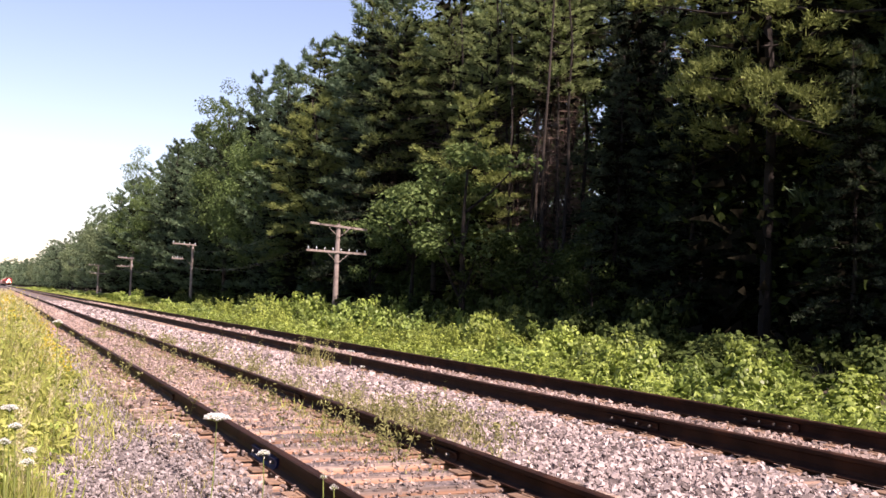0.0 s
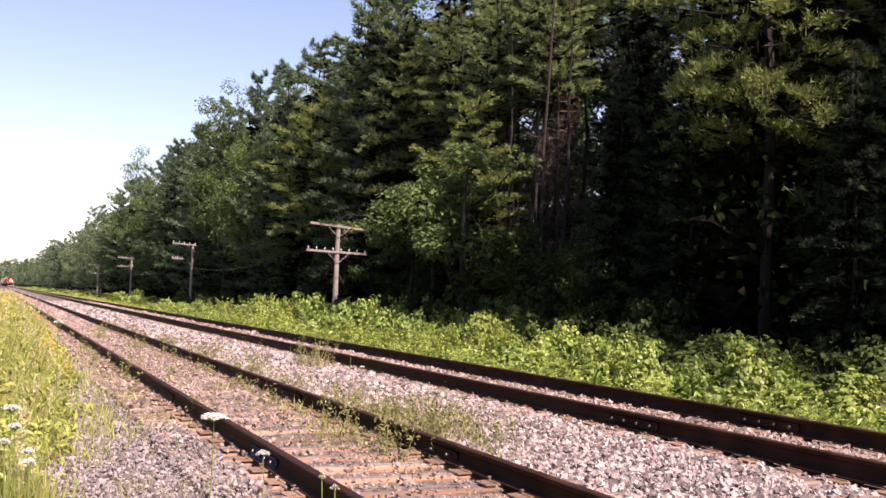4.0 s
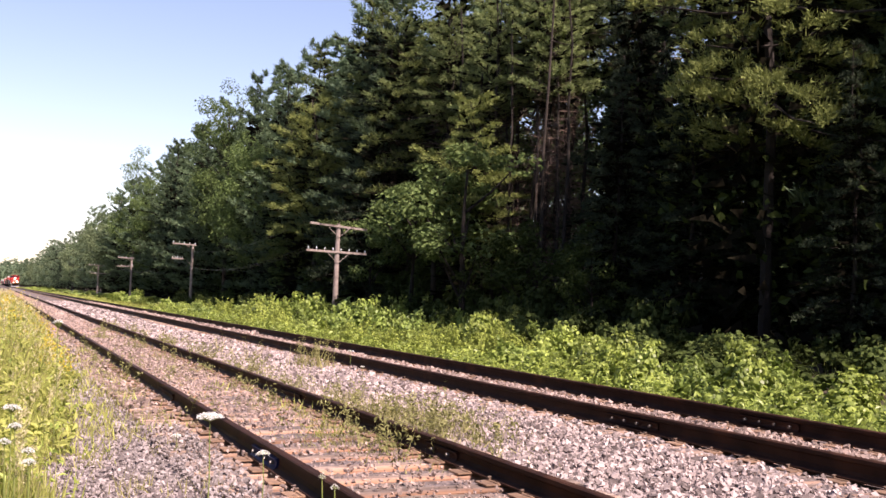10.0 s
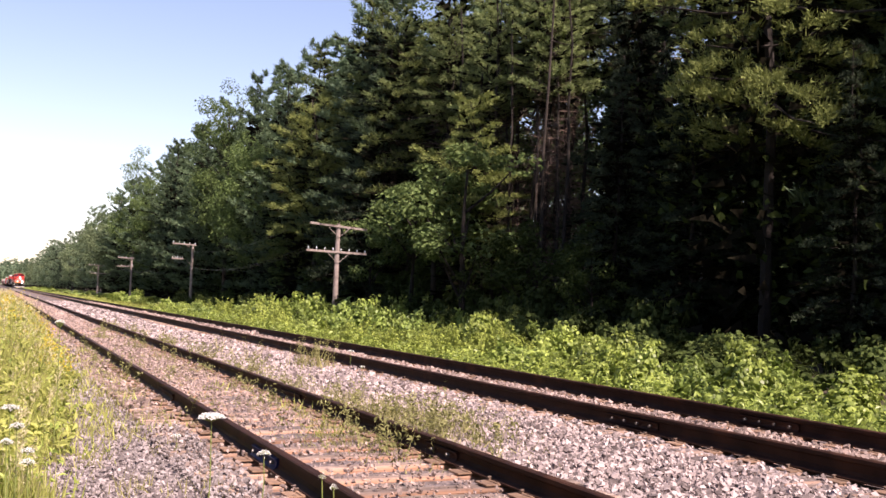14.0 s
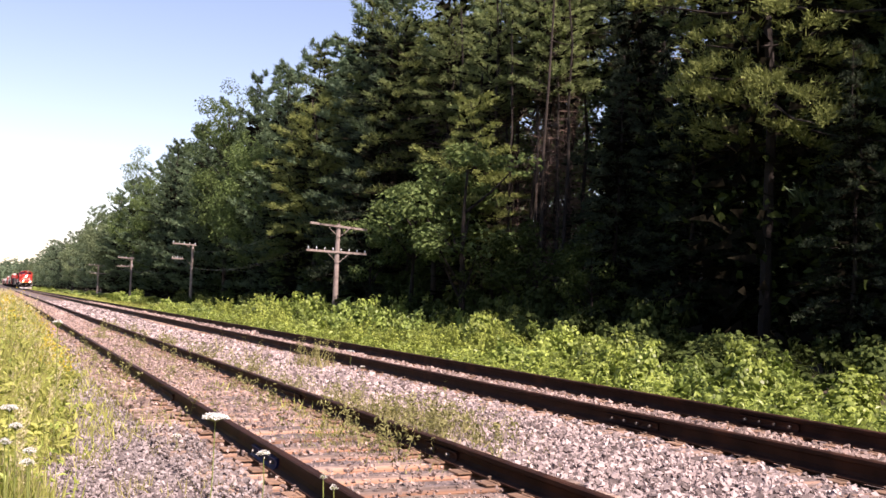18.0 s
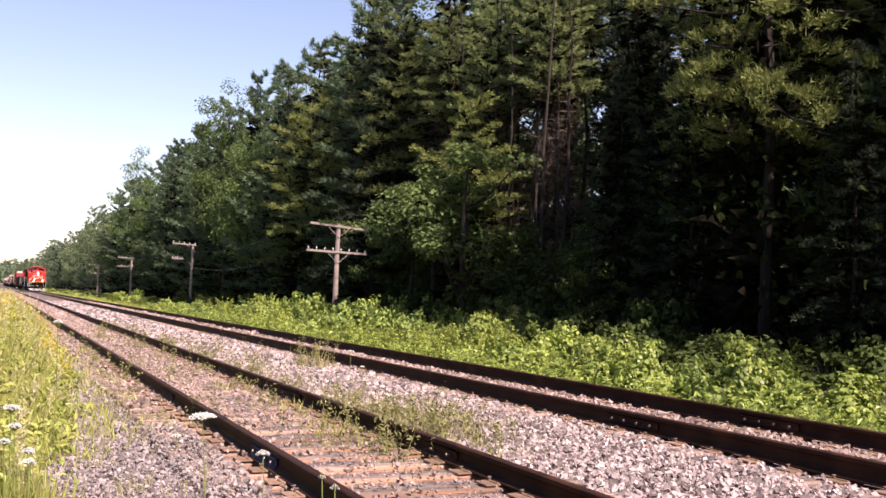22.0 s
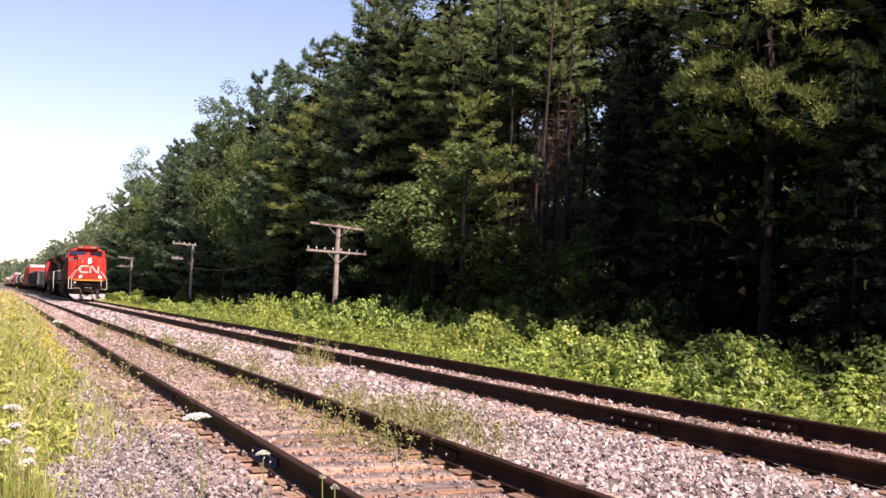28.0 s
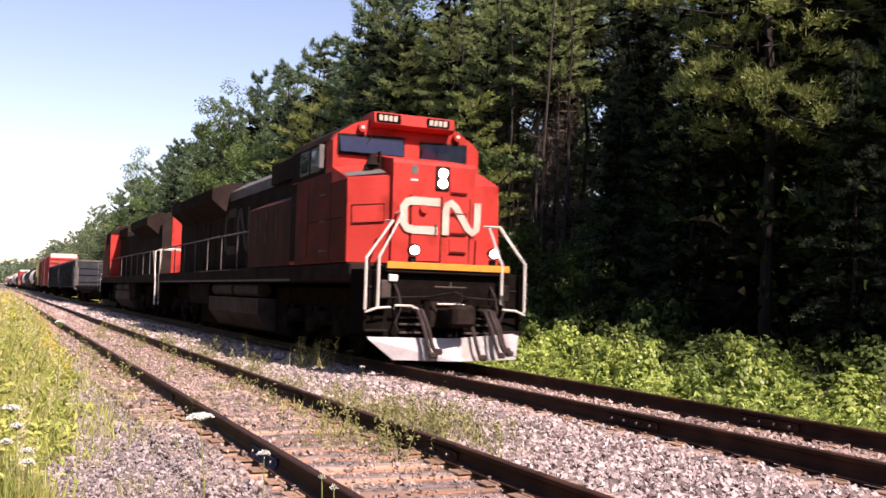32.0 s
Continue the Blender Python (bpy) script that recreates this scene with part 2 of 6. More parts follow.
class Solid:
    """Gathers boxes, tubes and prisms for one mesh."""

    def __init__(self):
        self.v, self.f = [], []

    def add(self, verts, faces):
        k = len(self.v)
        self.v += [tuple(p) for p in verts]
        self.f += [tuple(k + i for i in q) for q in faces]
        return self

    def box(self, x0, x1, y0, y1, z0, z1, c=0.012):
        """A box with chamfered edges."""
        c = min(c, (x1 - x0) * 0.3, (y1 - y0) * 0.3, (z1 - z0) * 0.3)
        bm = bmesh.new()
        bmesh.ops.create_cube(bm, size=1)
        for w in bm.verts:
            w.co = (x0 if w.co.x < 0 else x1, y0 if w.co.y < 0 else y1, z0 if w.co.z < 0 else z1)
        if c > 0.001:
            bmesh.ops.bevel(bm, geom=bm.edges[:], offset=c, segments=1, affect="EDGES")
        bm.verts.index_update()
        self.add([w.co[:] for w in bm.verts], [[w.index for w in q.verts] for q in bm.faces])
        bm.free()
        return self

    def slab(self, x0, x1, y0, y1, z0, z1):
        v = [(x, y, z) for z in (z0, z1) for y in (y0, y1) for x in (x0, x1)]
        return self.add(v, [(0, 2, 3, 1), (4, 5, 7, 6), (0, 1, 5, 4), (2, 6, 7, 3), (0, 4, 6, 2), (1, 3, 7, 5)])

    def prism(self, outline, a, b, axis="y"):
        """Extrude a closed outline (x, z for axis y; y, z for axis x) from a to b."""
        n = len(outline)
        v = [((p, s, q) if axis == "y" else (s, p, q)) for s in (a, b) for p, q in outline]
        return self.add(v, [tuple(range(n)), tuple(range(2 * n - 1, n - 1, -1))] + [(i, (i + 1) % n + 0, (i + 1) % n + n, i + n)[::-1] for i in range(n)])

    def tube(self, path, r, seg=8, taper=None):
        """A round bar along a path of points."""
        path = [Vector(p) for p in path]
        k = len(self.v)
        for i, p in enumerate(path):
            d = (path[min(i + 1, len(path) - 1)] - path[max(i - 1, 0)]).normalized()
            u = d.orthogonal().normalized() if abs(d.z) > 0.95 else d.cross(Vector((0, 0, 1))).normalized()
            w = d.cross(u)
            rr = r if taper is None else r + (taper - r) * i / (len(path) - 1)
            for j in range(seg):
                a = 2 * math.pi * j / seg
                self.v.append(tuple(p + (u * math.cos(a) + w * math.sin(a)) * rr))
        for i in range(len(path) - 1):
            for j in range(seg):
                a, b = k + i * seg + j, k + i * seg + (j + 1) % seg
                self.f.append((a, b, b + seg, a + seg))
        self.f.append(tuple(range(k + seg - 1, k - 1, -1)))
        self.f.append(tuple(range(k + (len(path) - 1) * seg, k + len(path) * seg)))
        return self

    def mesh(self, name, *materials):
        me = bpy.data.meshes.new(name)
        me.from_pydata(self.v, [], self.f)
        for m in materials:
            me.materials.append(m)
        bm = bmesh.new()
        bm.from_mesh(me)
        bmesh.ops.recalc_face_normals(bm, faces=bm.faces[:])
        bm.to_mesh(me)
        bm.free()
        return me


def part(name, solid, mat, parent, label=""):
    ob = new(name, solid.mesh(name, mat) if isinstance(solid, Solid) else solid)
    ob.parent = parent
    return tagged(ob, label)


def lathe(outline, seg=16, centre=(0, 0, 0), axis="z"):
    """Turn an outline of (radius, height) round an axis."""
    s = Solid()
    v, n = [], len(outline)
    for j in range(seg):
        a = 2 * math.pi * j / seg
        for r, h in outline:
            p = (r * math.cos(a), r * math.sin(a), h)
            p = p if axis == "z" else ((h, p[0], p[1]) if axis == "x" else (p[0], h, p[1]))
            v.append(tuple(c + q for c, q in zip(centre, p)))
    f = [(j * n + i, ((j + 1) % seg) * n + i, ((j + 1) % seg) * n + i + 1, j * n + i + 1) for j in range(seg) for i in range(n - 1)]
    return s.add(v, f)


def fast_mesh(name, verts, faces, *materials, index=None):
    """A mesh from arrays: verts (n, 3), faces (m, 3 or 4)."""
    me = bpy.data.meshes.new(name)
    verts, faces = np.asarray(verts, np.float32), np.asarray(faces, np.int32)
    m, k = faces.shape
    me.vertices.add(len(verts))
    me.vertices.foreach_set("co", verts.ravel())
    me.loops.add(m * k)
    me.loops.foreach_set("vertex_index", faces.ravel())
    me.polygons.add(m)
    me.polygons.foreach_set("loop_start", np.arange(m, dtype=np.int32) * k)
    for mt in materials:
        me.materials.append(mt)
    if index is not None:
        me.polygons.foreach_set("material_index", np.asarray(index, np.int32))
    me.update(calc_edges=True)
    me.shade_flat()
    return me


def unit(v):
    return v / np.maximum(np.linalg.norm(v, axis=-1, keepdims=True), 1e-9)


def blades(rng, at, way, length, width, flat=0.0):
    """A thin triangle from each point along its way: needles, grass; flat: how far it lies level like a spray."""
    n = len(at)
    way = unit(way)
    side = unit(np.cross(way, unit(rng.normal(size=(n, 3))) * (1 - flat) + (0, 0, flat))) * (np.asarray(width).reshape(-1, 1) * 0.5)
    tip = at + way * np.asarray(length).reshape(-1, 1)
    v = np.stack([at - side, at + side, tip], 1).reshape(-1, 3)
    return v, np.arange(n * 3).reshape(-1, 3)


def leaves(rng, at, normal, size, slim=0.6):
    """A pointed leaf, folded along its middle, at each point: two triangles."""
    n = len(at)
    normal = unit(normal)
    long = unit(np.cross(normal, unit(rng.normal(size=(n, 3)))))
    side = np.cross(normal, long)
    s = np.asarray(size).reshape(-1, 1) * np.ones((n, 1))
    a, b = at - long * s * 0.5, at + long * s * 0.5 - normal * s * 0.12
    c = at + side * s * 0.5 * slim + normal * s * 0.10
    d = at - side * s * 0.5 * slim + normal * s * 0.10
    v = np.stack([a, c, b, d], 1).reshape(-1, 3)
    k = np.arange(n)[:, None] * 4
    return v, np.concatenate([k + np.array([[0, 1, 2]]), k + np.array([[0, 2, 3]])], 1).reshape(-1, 3)


def oval_leaves(rng, at, normal, size, slim=0.7):
    """A rounded leaf with a drooping tip, folded along its middle, at each point: four triangles."""
    n = len(at)
    normal = unit(normal)
    long = unit(np.cross(normal, unit(rng.normal(size=(n, 3)))))
    side = np.cross(normal, long)
    s = np.asarray(size).reshape(-1, 1) * np.ones((n, 1))
    rows = []
    for along, across, lift in ((-0.5, 0, 0.0), (-0.2, 0.46, 0.08), (0.2, 0.42, 0.04), (0.52, 0, -0.16), (0.2, -0.42, 0.04), (-0.2, -0.46, 0.08)):
        rows.append(at + long * s * along + side * s * across * slim + normal * s * lift)
    v = np.stack(rows, 1).reshape(-1, 3)
    k = np.arange(n)[:, None] * 6
    return v, np.concatenate([k + np.array([q]) for q in ((0, 1, 5), (1, 2, 5), (2, 4, 5), (2, 3, 4))], 1).reshape(-1, 3)


def heap(pieces):
    """Join (verts, faces) pairs."""
    vs, fs, k = [], [], 0
    for v, f in pieces:
        vs.append(v), fs.append(f + k)
        k += len(v)
    return np.concatenate(vs), np.concatenate(fs)


def thing(name, label, category, group="", kind="", at=None):
    ob = new(name)
    ob.empty_display_size = 0.3
    tagged(ob, label, category, group, kind)
    if at is not None:
        ob.matrix_basis = at
    return ob

# ---- ground ----
SIDE_X, MAIN_X = 2.817, 6.998        # the two tracks' middles
SIDE_Z, MAIN_Z = -0.057, 0.0         # their rail tops
GAUGE = 1.505                        # rail middle to rail middle

PROFILE = [(-1500, -2), (-200, -1.2), (-40, -0.7), (-8, -0.5), (-2, -0.42), (-0.4, -0.38), (0.4, -0.35), (0.9, -0.325), (1.4, -0.30), (1.8, -0.28),
           (2.8, -0.25), (3.8, -0.28), (4.3, -0.30), (4.8, -0.28), (5.3, -0.24), (5.8, -0.215), (7.0, -0.215), (8.3, -0.215), (8.8, -0.32),
           (9.4, -0.62), (10.2, -0.80), (11.5, -0.78), (13, -0.70), (15, -0.60), (17, -0.45), (20, -0.2), (26, 0.1), (40, 1.8), (60, 6), (90, 13), (300, 22), (1500, 30)]


def ground_z(x):
    return float(np.interp(x, [p[0] for p in PROFILE], [p[1] for p in PROFILE]))


def build_ground():
    xs = [p[0] for p in PROFILE]
    ys = [-400, -120, -40, -12] + [0.5 * i for i in range(0, 90)] + [46 + 2.5 * i for i in range(50)] + [180, 220, 280, 360, 480, 640, 850, 1100, 1500, 2200, 3500]
    v = np.array([(x, y, z + (0.03 * noise.noise((x * 1.3, y * 1.1, 0)) + 0.012 * noise.noise((x * 5, y * 5, 3)) if -3 < x < 5.4 or 8.6 < x < 30 else 0.0))
                  for y in ys for x, z in PROFILE])
    n = len(xs)
    f, mi = [], []
    for j in range(len(ys) - 1):
        for i in range(n - 1):
            f.append((j * n + i, j * n + i + 1, (j + 1) * n + i + 1, (j + 1) * n + i))
            x = (xs[i] + xs[i + 1]) / 2
            mi.append(1 if x < 0.6 else 0 if x < 9.0 else 2 if x < 15.5 else 3)
    ob = new("ground", fast_mesh("ground", v, f, BALLAST_BED, SOIL, MEADOW, LITTER, index=mi))
    tagged(ob, "gravel track bed with grassy verge and forest floor", "ground", kind="structure")


build_ground()


def stones(name, seed, x0, x1, bands, mat, label, low=0.0, skip=()):
    """Crushed stones as jittered blocks; bands: y from, y to, stones to the square metre, size."""
    rng = np.random.default_rng(seed)
    cube = np.array([(x, y, z) for z in (-1, 1) for y in (-1, 1) for x in (-1, 1)], float)
    quads = np.array([(0, 2, 3, 1), (4, 5, 7, 6), (0, 1, 5, 4), (2, 6, 7, 3), (0, 4, 6, 2), (1, 3, 7, 5)])
    vs, fs, k = [], [], 0
    px, pz = [p[0] for p in PROFILE], [p[1] for p in PROFILE]
    for y0, y1, thick, size in bands:
        n = int((x1 - x0) * (y1 - y0) * thick)
        c = np.stack([rng.uniform(x0, x1, n), rng.uniform(y0, y1, n), np.zeros(n)], 1)
        keep = np.ones(n, bool)
        for a, b in skip:
            keep &= ~((c[:, 0] > a) & (c[:, 0] < b))
        c = c[keep]
        n = len(c)
        c[:, 2] = np.interp(c[:, 0], px, pz) + rng.uniform(-0.02, 0.025, n) + low
        s = size * rng.uniform(0.45, 1.0, (n, 1)) ** 1.3 * 0.70
        b = cube[None] * rng.uniform(0.35, 1.0, (n, 8, 3)) * s[:, None] * rng.uniform(0.4, 1.2, (n, 1, 3))
        q = unit(rng.normal(size=(n, 4)))
        w, x, y, z = q.T
        r = np.stack([1 - 2 * (y * y + z * z), 2 * (x * y - z * w), 2 * (x * z + y * w), 2 * (x * y + z * w), 1 - 2 * (x * x + z * z), 2 * (y * z - x * w),
                      2 * (x * z - y * w), 2 * (y * z + x * w), 1 - 2 * (x * x + y * y)], 1).reshape(n, 3, 3)
        vs.append((np.einsum("nij,nkj->nki", r, b) + c[:, None]).reshape(-1, 3))
        fs.append((np.arange(n)[:, None, None] * 8 + quads[None]).reshape(-1, 4) + k)
        k += n * 8
    ob = new(name, fast_mesh(name, np.concatenate(vs), np.concatenate(fs), mat))
    tagged(ob, label, "ballast", kind="stuff")


stones("ballast_stones", 1, 4.05, 5.75, [(4.5, 12, 780, 0.053), (12, 22, 270, 0.08), (22, 42, 100, 0.12), (42, 90, 30, 0.2)], STONE,
       "grey-pink crushed ballast stones between the two tracks")
stones("ballast_stones", 2, 6.33, 7.66, [(3, 14, 420, 0.06), (14, 30, 140, 0.085), (30, 90, 40, 0.17)], GRIT, "pinkish grey ballast stones between the main line's rails", low=0.0)
stones("ballast_stones", 3, 5.7, 6.2, [(3, 14, 520, 0.055), (14, 30, 200, 0.075)], STONE, "grey ballast stones along the main line's tie ends", low=-0.012)
stones("gravel", 4, 0.1, 1.75, [(5.5, 10, 1250, 0.033), (10, 13, 800, 0.042), (13, 22, 260, 0.065), (22, 50, 60, 0.11)], PATH_STONE, "dirty grey gravel on the path beside the siding")
stones("gravel", 10, 2.12, 3.52, [(4, 10, 950, 0.040)], GRIT, "dirty pink gravel between the siding's ties", low=-0.035)
stones("gravel", 5, 2.12, 3.52, [(10, 12, 560, 0.042), (12, 24, 330, 0.055), (24, 50, 90, 0.10), (50, 90, 30, 0.16)], GRIT, "dirty pink gravel between the siding's rails", low=-0.008)
stones("gravel", 6, 3.62, 4.1, [(4, 12, 330, 0.05), (12, 24, 150, 0.07)], GRIT, "dirty gravel along the siding's tie ends")
stones("loose_gravel", 8, 1.42, 2.0, [(5, 9, 60, 0.05), (9, 10, 60, 0.05), (10, 12, 45, 0.05), (12, 30, 75, 0.06)], GRIT, "loose gravel spilled over the siding's tie ends", low=0.055)
stones("loose_gravel", 11, 1.38, 1.80, [(5.5, 10.3, 800, 0.032)], PATH_STONE, "grey gravel heaped over the siding's tie ends", low=0.055)
stones("loose_gravel", 9, 2.15, 3.5, [(4, 10, 120, 0.032), (10, 30, 100, 0.045)], GRIT, "loose gravel spilled over the siding's ties", low=0.03)

# ---- tracks ----


def rail_outline(h, foot, head):
    a, b = foot / 2, head / 2
    half = [(a, -h), (a, -h + 0.012), (0.022, -h + 0.032), (0.010, -h + 0.06), (0.010, -0.055), (b, -0.040), (b, -0.008), (b - 0.010, 0.0)]
    return half + [(-x, z) for x, z in reversed(half)]


def build_track(name, mid, top, h, label, spacing, first, seed):
    rng = random.Random(seed)
    t = thing(name, label, "railway track", kind="structure")
    for s in (-1, 1):
        x = mid + s * GAUGE / 2
        o = Solid().prism([(x + a, top + b) for a, b in rail_outline(h, 0.145, 0.072)], -30, 1160)
        part("rail", o, RUST, t, "dark rusted steel rail")
    under = top - h - 0.012
    ends = []
    for _ in range(5):
        b = Solid()
        w = 0.10 + rng.random() * 0.02
        cuts = [-w, w * rng.uniform(-0.5, 0.5), w]
        for p, q in zip(cuts, cuts[1:]):
            k = len(b.v)
            b.box(-1.3 - rng.random() * 0.08, 1.3 + rng.random() * 0.08, p + 0.002, q - 0.002, -0.17, rng.uniform(-0.012, 0.0), 0.010)
            b.v[k:] = [(v[0], v[1] + 0.010 * noise.noise((v[0] * 0.7, p * 9, 1.0)) + rng.uniform(-0.004, 0.004), v[2] + rng.uniform(-0.007, 0.002)) for v in b.v[k:]]
        b.slab(-1.25, 1.25, -w * 0.9, w * 0.9, -0.165, -0.035)
        ends.append(b.mesh("tie", TIE_WOOD))
    plate = Solid().box(-0.20, 0.19, -0.09, 0.09, 0.0, 0.016, 0.004)
    plate.box(-0.11, -0.085, -0.09, 0.09, 0.014, 0.024, 0.003).box(0.085, 0.11, -0.09, 0.09, 0.014, 0.024, 0.003)
    plate = plate.mesh("tie_plate", PLATE_RUST)
    spike = Solid().box(-0.010, 0.010, -0.009, 0.009, 0.0, 0.03, 0.003).box(-0.015, 0.015, -0.014, 0.014, 0.024, 0.036, 0.004).mesh("spike", SPIKE_STEEL)
    count, y = 0, first
    rest = Solid()
    while y < 240:
        skew = rng.uniform(-1.2, 1.2)
        if count < 95:
            o = part("tie", rng.choice(ends), TIE_WOOD, t)
            o.matrix_basis = pose(mid + rng.uniform(-0.04, 0.04), y + rng.uniform(-0.03, 0.03), under + rng.uniform(-0.006, 0.002), rng.uniform(-1, 1), 0, skew)
            for s in (-1, 1):
                if count < 60:
                    part("tie_plate", plate, PLATE_RUST, t).matrix_basis = pose(mid + s * GAUGE / 2, y, under + (0.001 if h < 0.17 else -0.011), 0, 0, rng.uniform(-3, 3))
                if count < 36:
                    for e, d in ((-1, 0.05), (1, -0.05)):
                        part("spike", spike, SPIKE_STEEL, t).matrix_basis = pose(mid + s * GAUGE / 2 + e * 0.095, y + d, under + 0.004 + rng.uniform(0, 0.016) - (0.0 if h < 0.17 else 0.012), 0, e * 8, 0)
        else:
            rest.slab(mid - 1.3, mid + 1.3, y - 0.11, y + 0.11, under - 0.17, under)
        count += 1
        y += spacing * rng.uniform(0.95, 1.05)
    tagged(part("ties", rest, TIE_WOOD, t, "weathered wooden ties running into the distance"), kind="stuff")
    return t


siding = build_track("siding_track", SIDE_X, SIDE_Z, 0.16, "rusty overgrown siding track on worn wooden ties", 0.51, 1.94, 5)
main_line = build_track("main_track", MAIN_X, MAIN_Z, 0.18, "dark rusted main line track on ballasted wooden ties", 0.50, 2.2, 6)


def joint_bar(track, x, side, y, top, bolts, mat=RUST, length=0.9):
    """A bolted bar along a rail's web."""
    bar = Solid().prism([(x + side * a, top + b) for a, b in ((0.012, -0.050), (0.045, -0.062), (0.030, -0.085), (0.030, -0.115), (0.055, -0.140), (0.014, -0.138))],
                        y - length / 2, y + length / 2)
    o = part("joint_bar", bar, mat, track, "bolted steel joint bar")
    for i in range(bolts):
        b = y + (i - (bolts - 1) / 2) * length / bolts
        part("bolt", Solid().tube([(x + side * 0.028, b, top - 0.100), (x + side * 0.062, b, top - 0.100)], 0.016, 6), BOLT, o, "worn pale bolt head")


joint_bar(siding, SIDE_X + GAUGE / 2, -1, 7.62, SIDE_Z, 2, length=0.62)
joint_bar(siding, SIDE_X - GAUGE / 2, -1, 7.75, SIDE_Z, 4, BLUE_MARK, 0.75)
joint_bar(siding, SIDE_X - GAUGE / 2, -1, 12.6, SIDE_Z, 0)
joint_bar(siding, SIDE_X + GAUGE / 2, -1, 12.3, SIDE_Z, 0)
joint_bar(main_line, MAIN_X + GAUGE / 2, -1, 8.2, MAIN_Z, 4)
joint_bar(main_line, MAIN_X - GAUGE / 2, -1, 8.6, MAIN_Z, 4)

# ---- telegraph line ----
POLE_X = 15.2


def telegraph_pole(y, top, arms, lean, label, pins=8):
    """arms: (height, from, to, tilt) across the line."""
    base = ground_z(POLE_X) - 0.1
    p = thing("telegraph_pole", label, "telegraph pole", "telegraph poles along the line", at=pose(POLE_X, y, base, 0, lean, 0))
    part("pole", Solid().tube([(0, 0, 0), (0.01, 0, 1.8), (-0.01, 0, 3.6), (0, 0, top - base)], 0.145, 10, 0.105), POLE_WOOD, p)
    for z, a, b, tilt in arms:
        h = z - base
        arm = part("crossarm", Solid().box(a, b, -0.155, -0.06, -0.055, 0.055, 0.01), POLE_WOOD, p, "weathered wooden crossarm")
        arm.matrix_basis = pose(0, 0, h, 0, tilt, 0)
        for s in (-1, 1):
            if (a < -0.9 if s < 0 else b > 0.9):
                part("brace", Solid().tube([(0.0, -0.13, h - 0.55), (s * 0.55, -0.15, h - 0.05)], 0.016, 5), POLE_WOOD, p)
        for i in range(pins if tilt < 3 else 0):
            x = a + 0.10 + (b - a - 0.2) * i / (pins - 1)
            o = part("insulator", lathe([(0.0, 0.15), (0.024, 0.145), (0.034, 0.12), (0.032, 0.08), (0.040, 0.06), (0.016, 0.05), (0.014, 0.0)], 8, (x, -0.108, 0.055)), INSULATOR, arm, "glass insulator on a wooden pin")
    return p


POLES = [telegraph_pole(45.7, 4.62, [(4.47, -1.5, 1.45, 3.2), (3.2, -1.62, 1.5, 0.6)], 1.0, "weathered telegraph pole with two crossarms and vines on top"),
         telegraph_pole(84.5, 5.0, [(4.95, -1.75, 0.25, 2.0), (3.7, -1.75, -0.75, 1.0)], 0.8, "leaning telegraph pole with half of its crossarms missing", 5),
         telegraph_pole(125.0, 4.95, [(4.75, -1.7, 0.35, 1.5), (3.75, -1.7, 0.2, 0.0)], 0.6, "grey telegraph pole with one-sided crossarms", 5),
         telegraph_pole(167.0, 4.7, [(4.62, -1.55, 1.5, 0.0), (3.3, -1.3, 1.3, 0.0)], 0.4, "grey telegraph pole with two crossarms by the meadow")]


def pole_vine():
    rng = np.random.default_rng(8)
    n = 260
    p = np.stack([rng.uniform(-1.15, 0.75, n), rng.normal(size=n) * 0.07 - 0.1, 4.55 - ground_z(POLE_X) + 0.1 + np.abs(rng.normal(size=n)) * 0.09], 1)
    part("vine", fast_mesh("vine", *leaves(rng, p, rng.normal(size=p.shape) + (0, 0, 1), 0.11 * rng.uniform(0.6, 1.3, n)), LEAF), LEAF, POLES[0], "green vine over the top crossarm")


pole_vine()


def wires():
    stops = [4.0, 45.7, 84.5, 125.0, 167.0, 208, 249]
    for dx, z in ((-1.5, 3.42), (-1.1, 3.42), (1.3, 3.42), (-1.45, 4.7)):
        path = []
        for a, b in zip(stops[1:], stops[2:]):
            path += [(POLE_X + dx, a + (b - a) * i / 8, z + (0.25 if a > 60 else 0) - 0.9 * (1 - (i / 4 - 1) ** 2)) for i in range(8)]
        w = new("telegraph_wire", Solid().tube(path, 0.007, 4).mesh("telegraph_wire", WIRE))
        tagged(w, "thin dark telegraph wire sagging between poles", "wire", "telegraph wires")


wires()

# ---- trees ----


def trunk_solid(rng, h, r, limbs, bend=0.25):
    s = Solid()
    path = [(rng.normal() * bend * (i / 6), rng.normal() * bend * (i / 6), h * i / 6) for i in range(7)]
    path[0] = (0, 0, -0.4)
    s.tube(path, r, 7, 0.03)
    for base, tip, thick in limbs:
        mid = (np.asarray(base) + np.asarray(tip)) / 2 + np.array([0, 0, -0.04 * np.linalg.norm(np.asarray(tip) - base)])
        s.tube([tuple(base), tuple(mid), tuple(tip)], thick, 4, thick * 0.3)
    return s


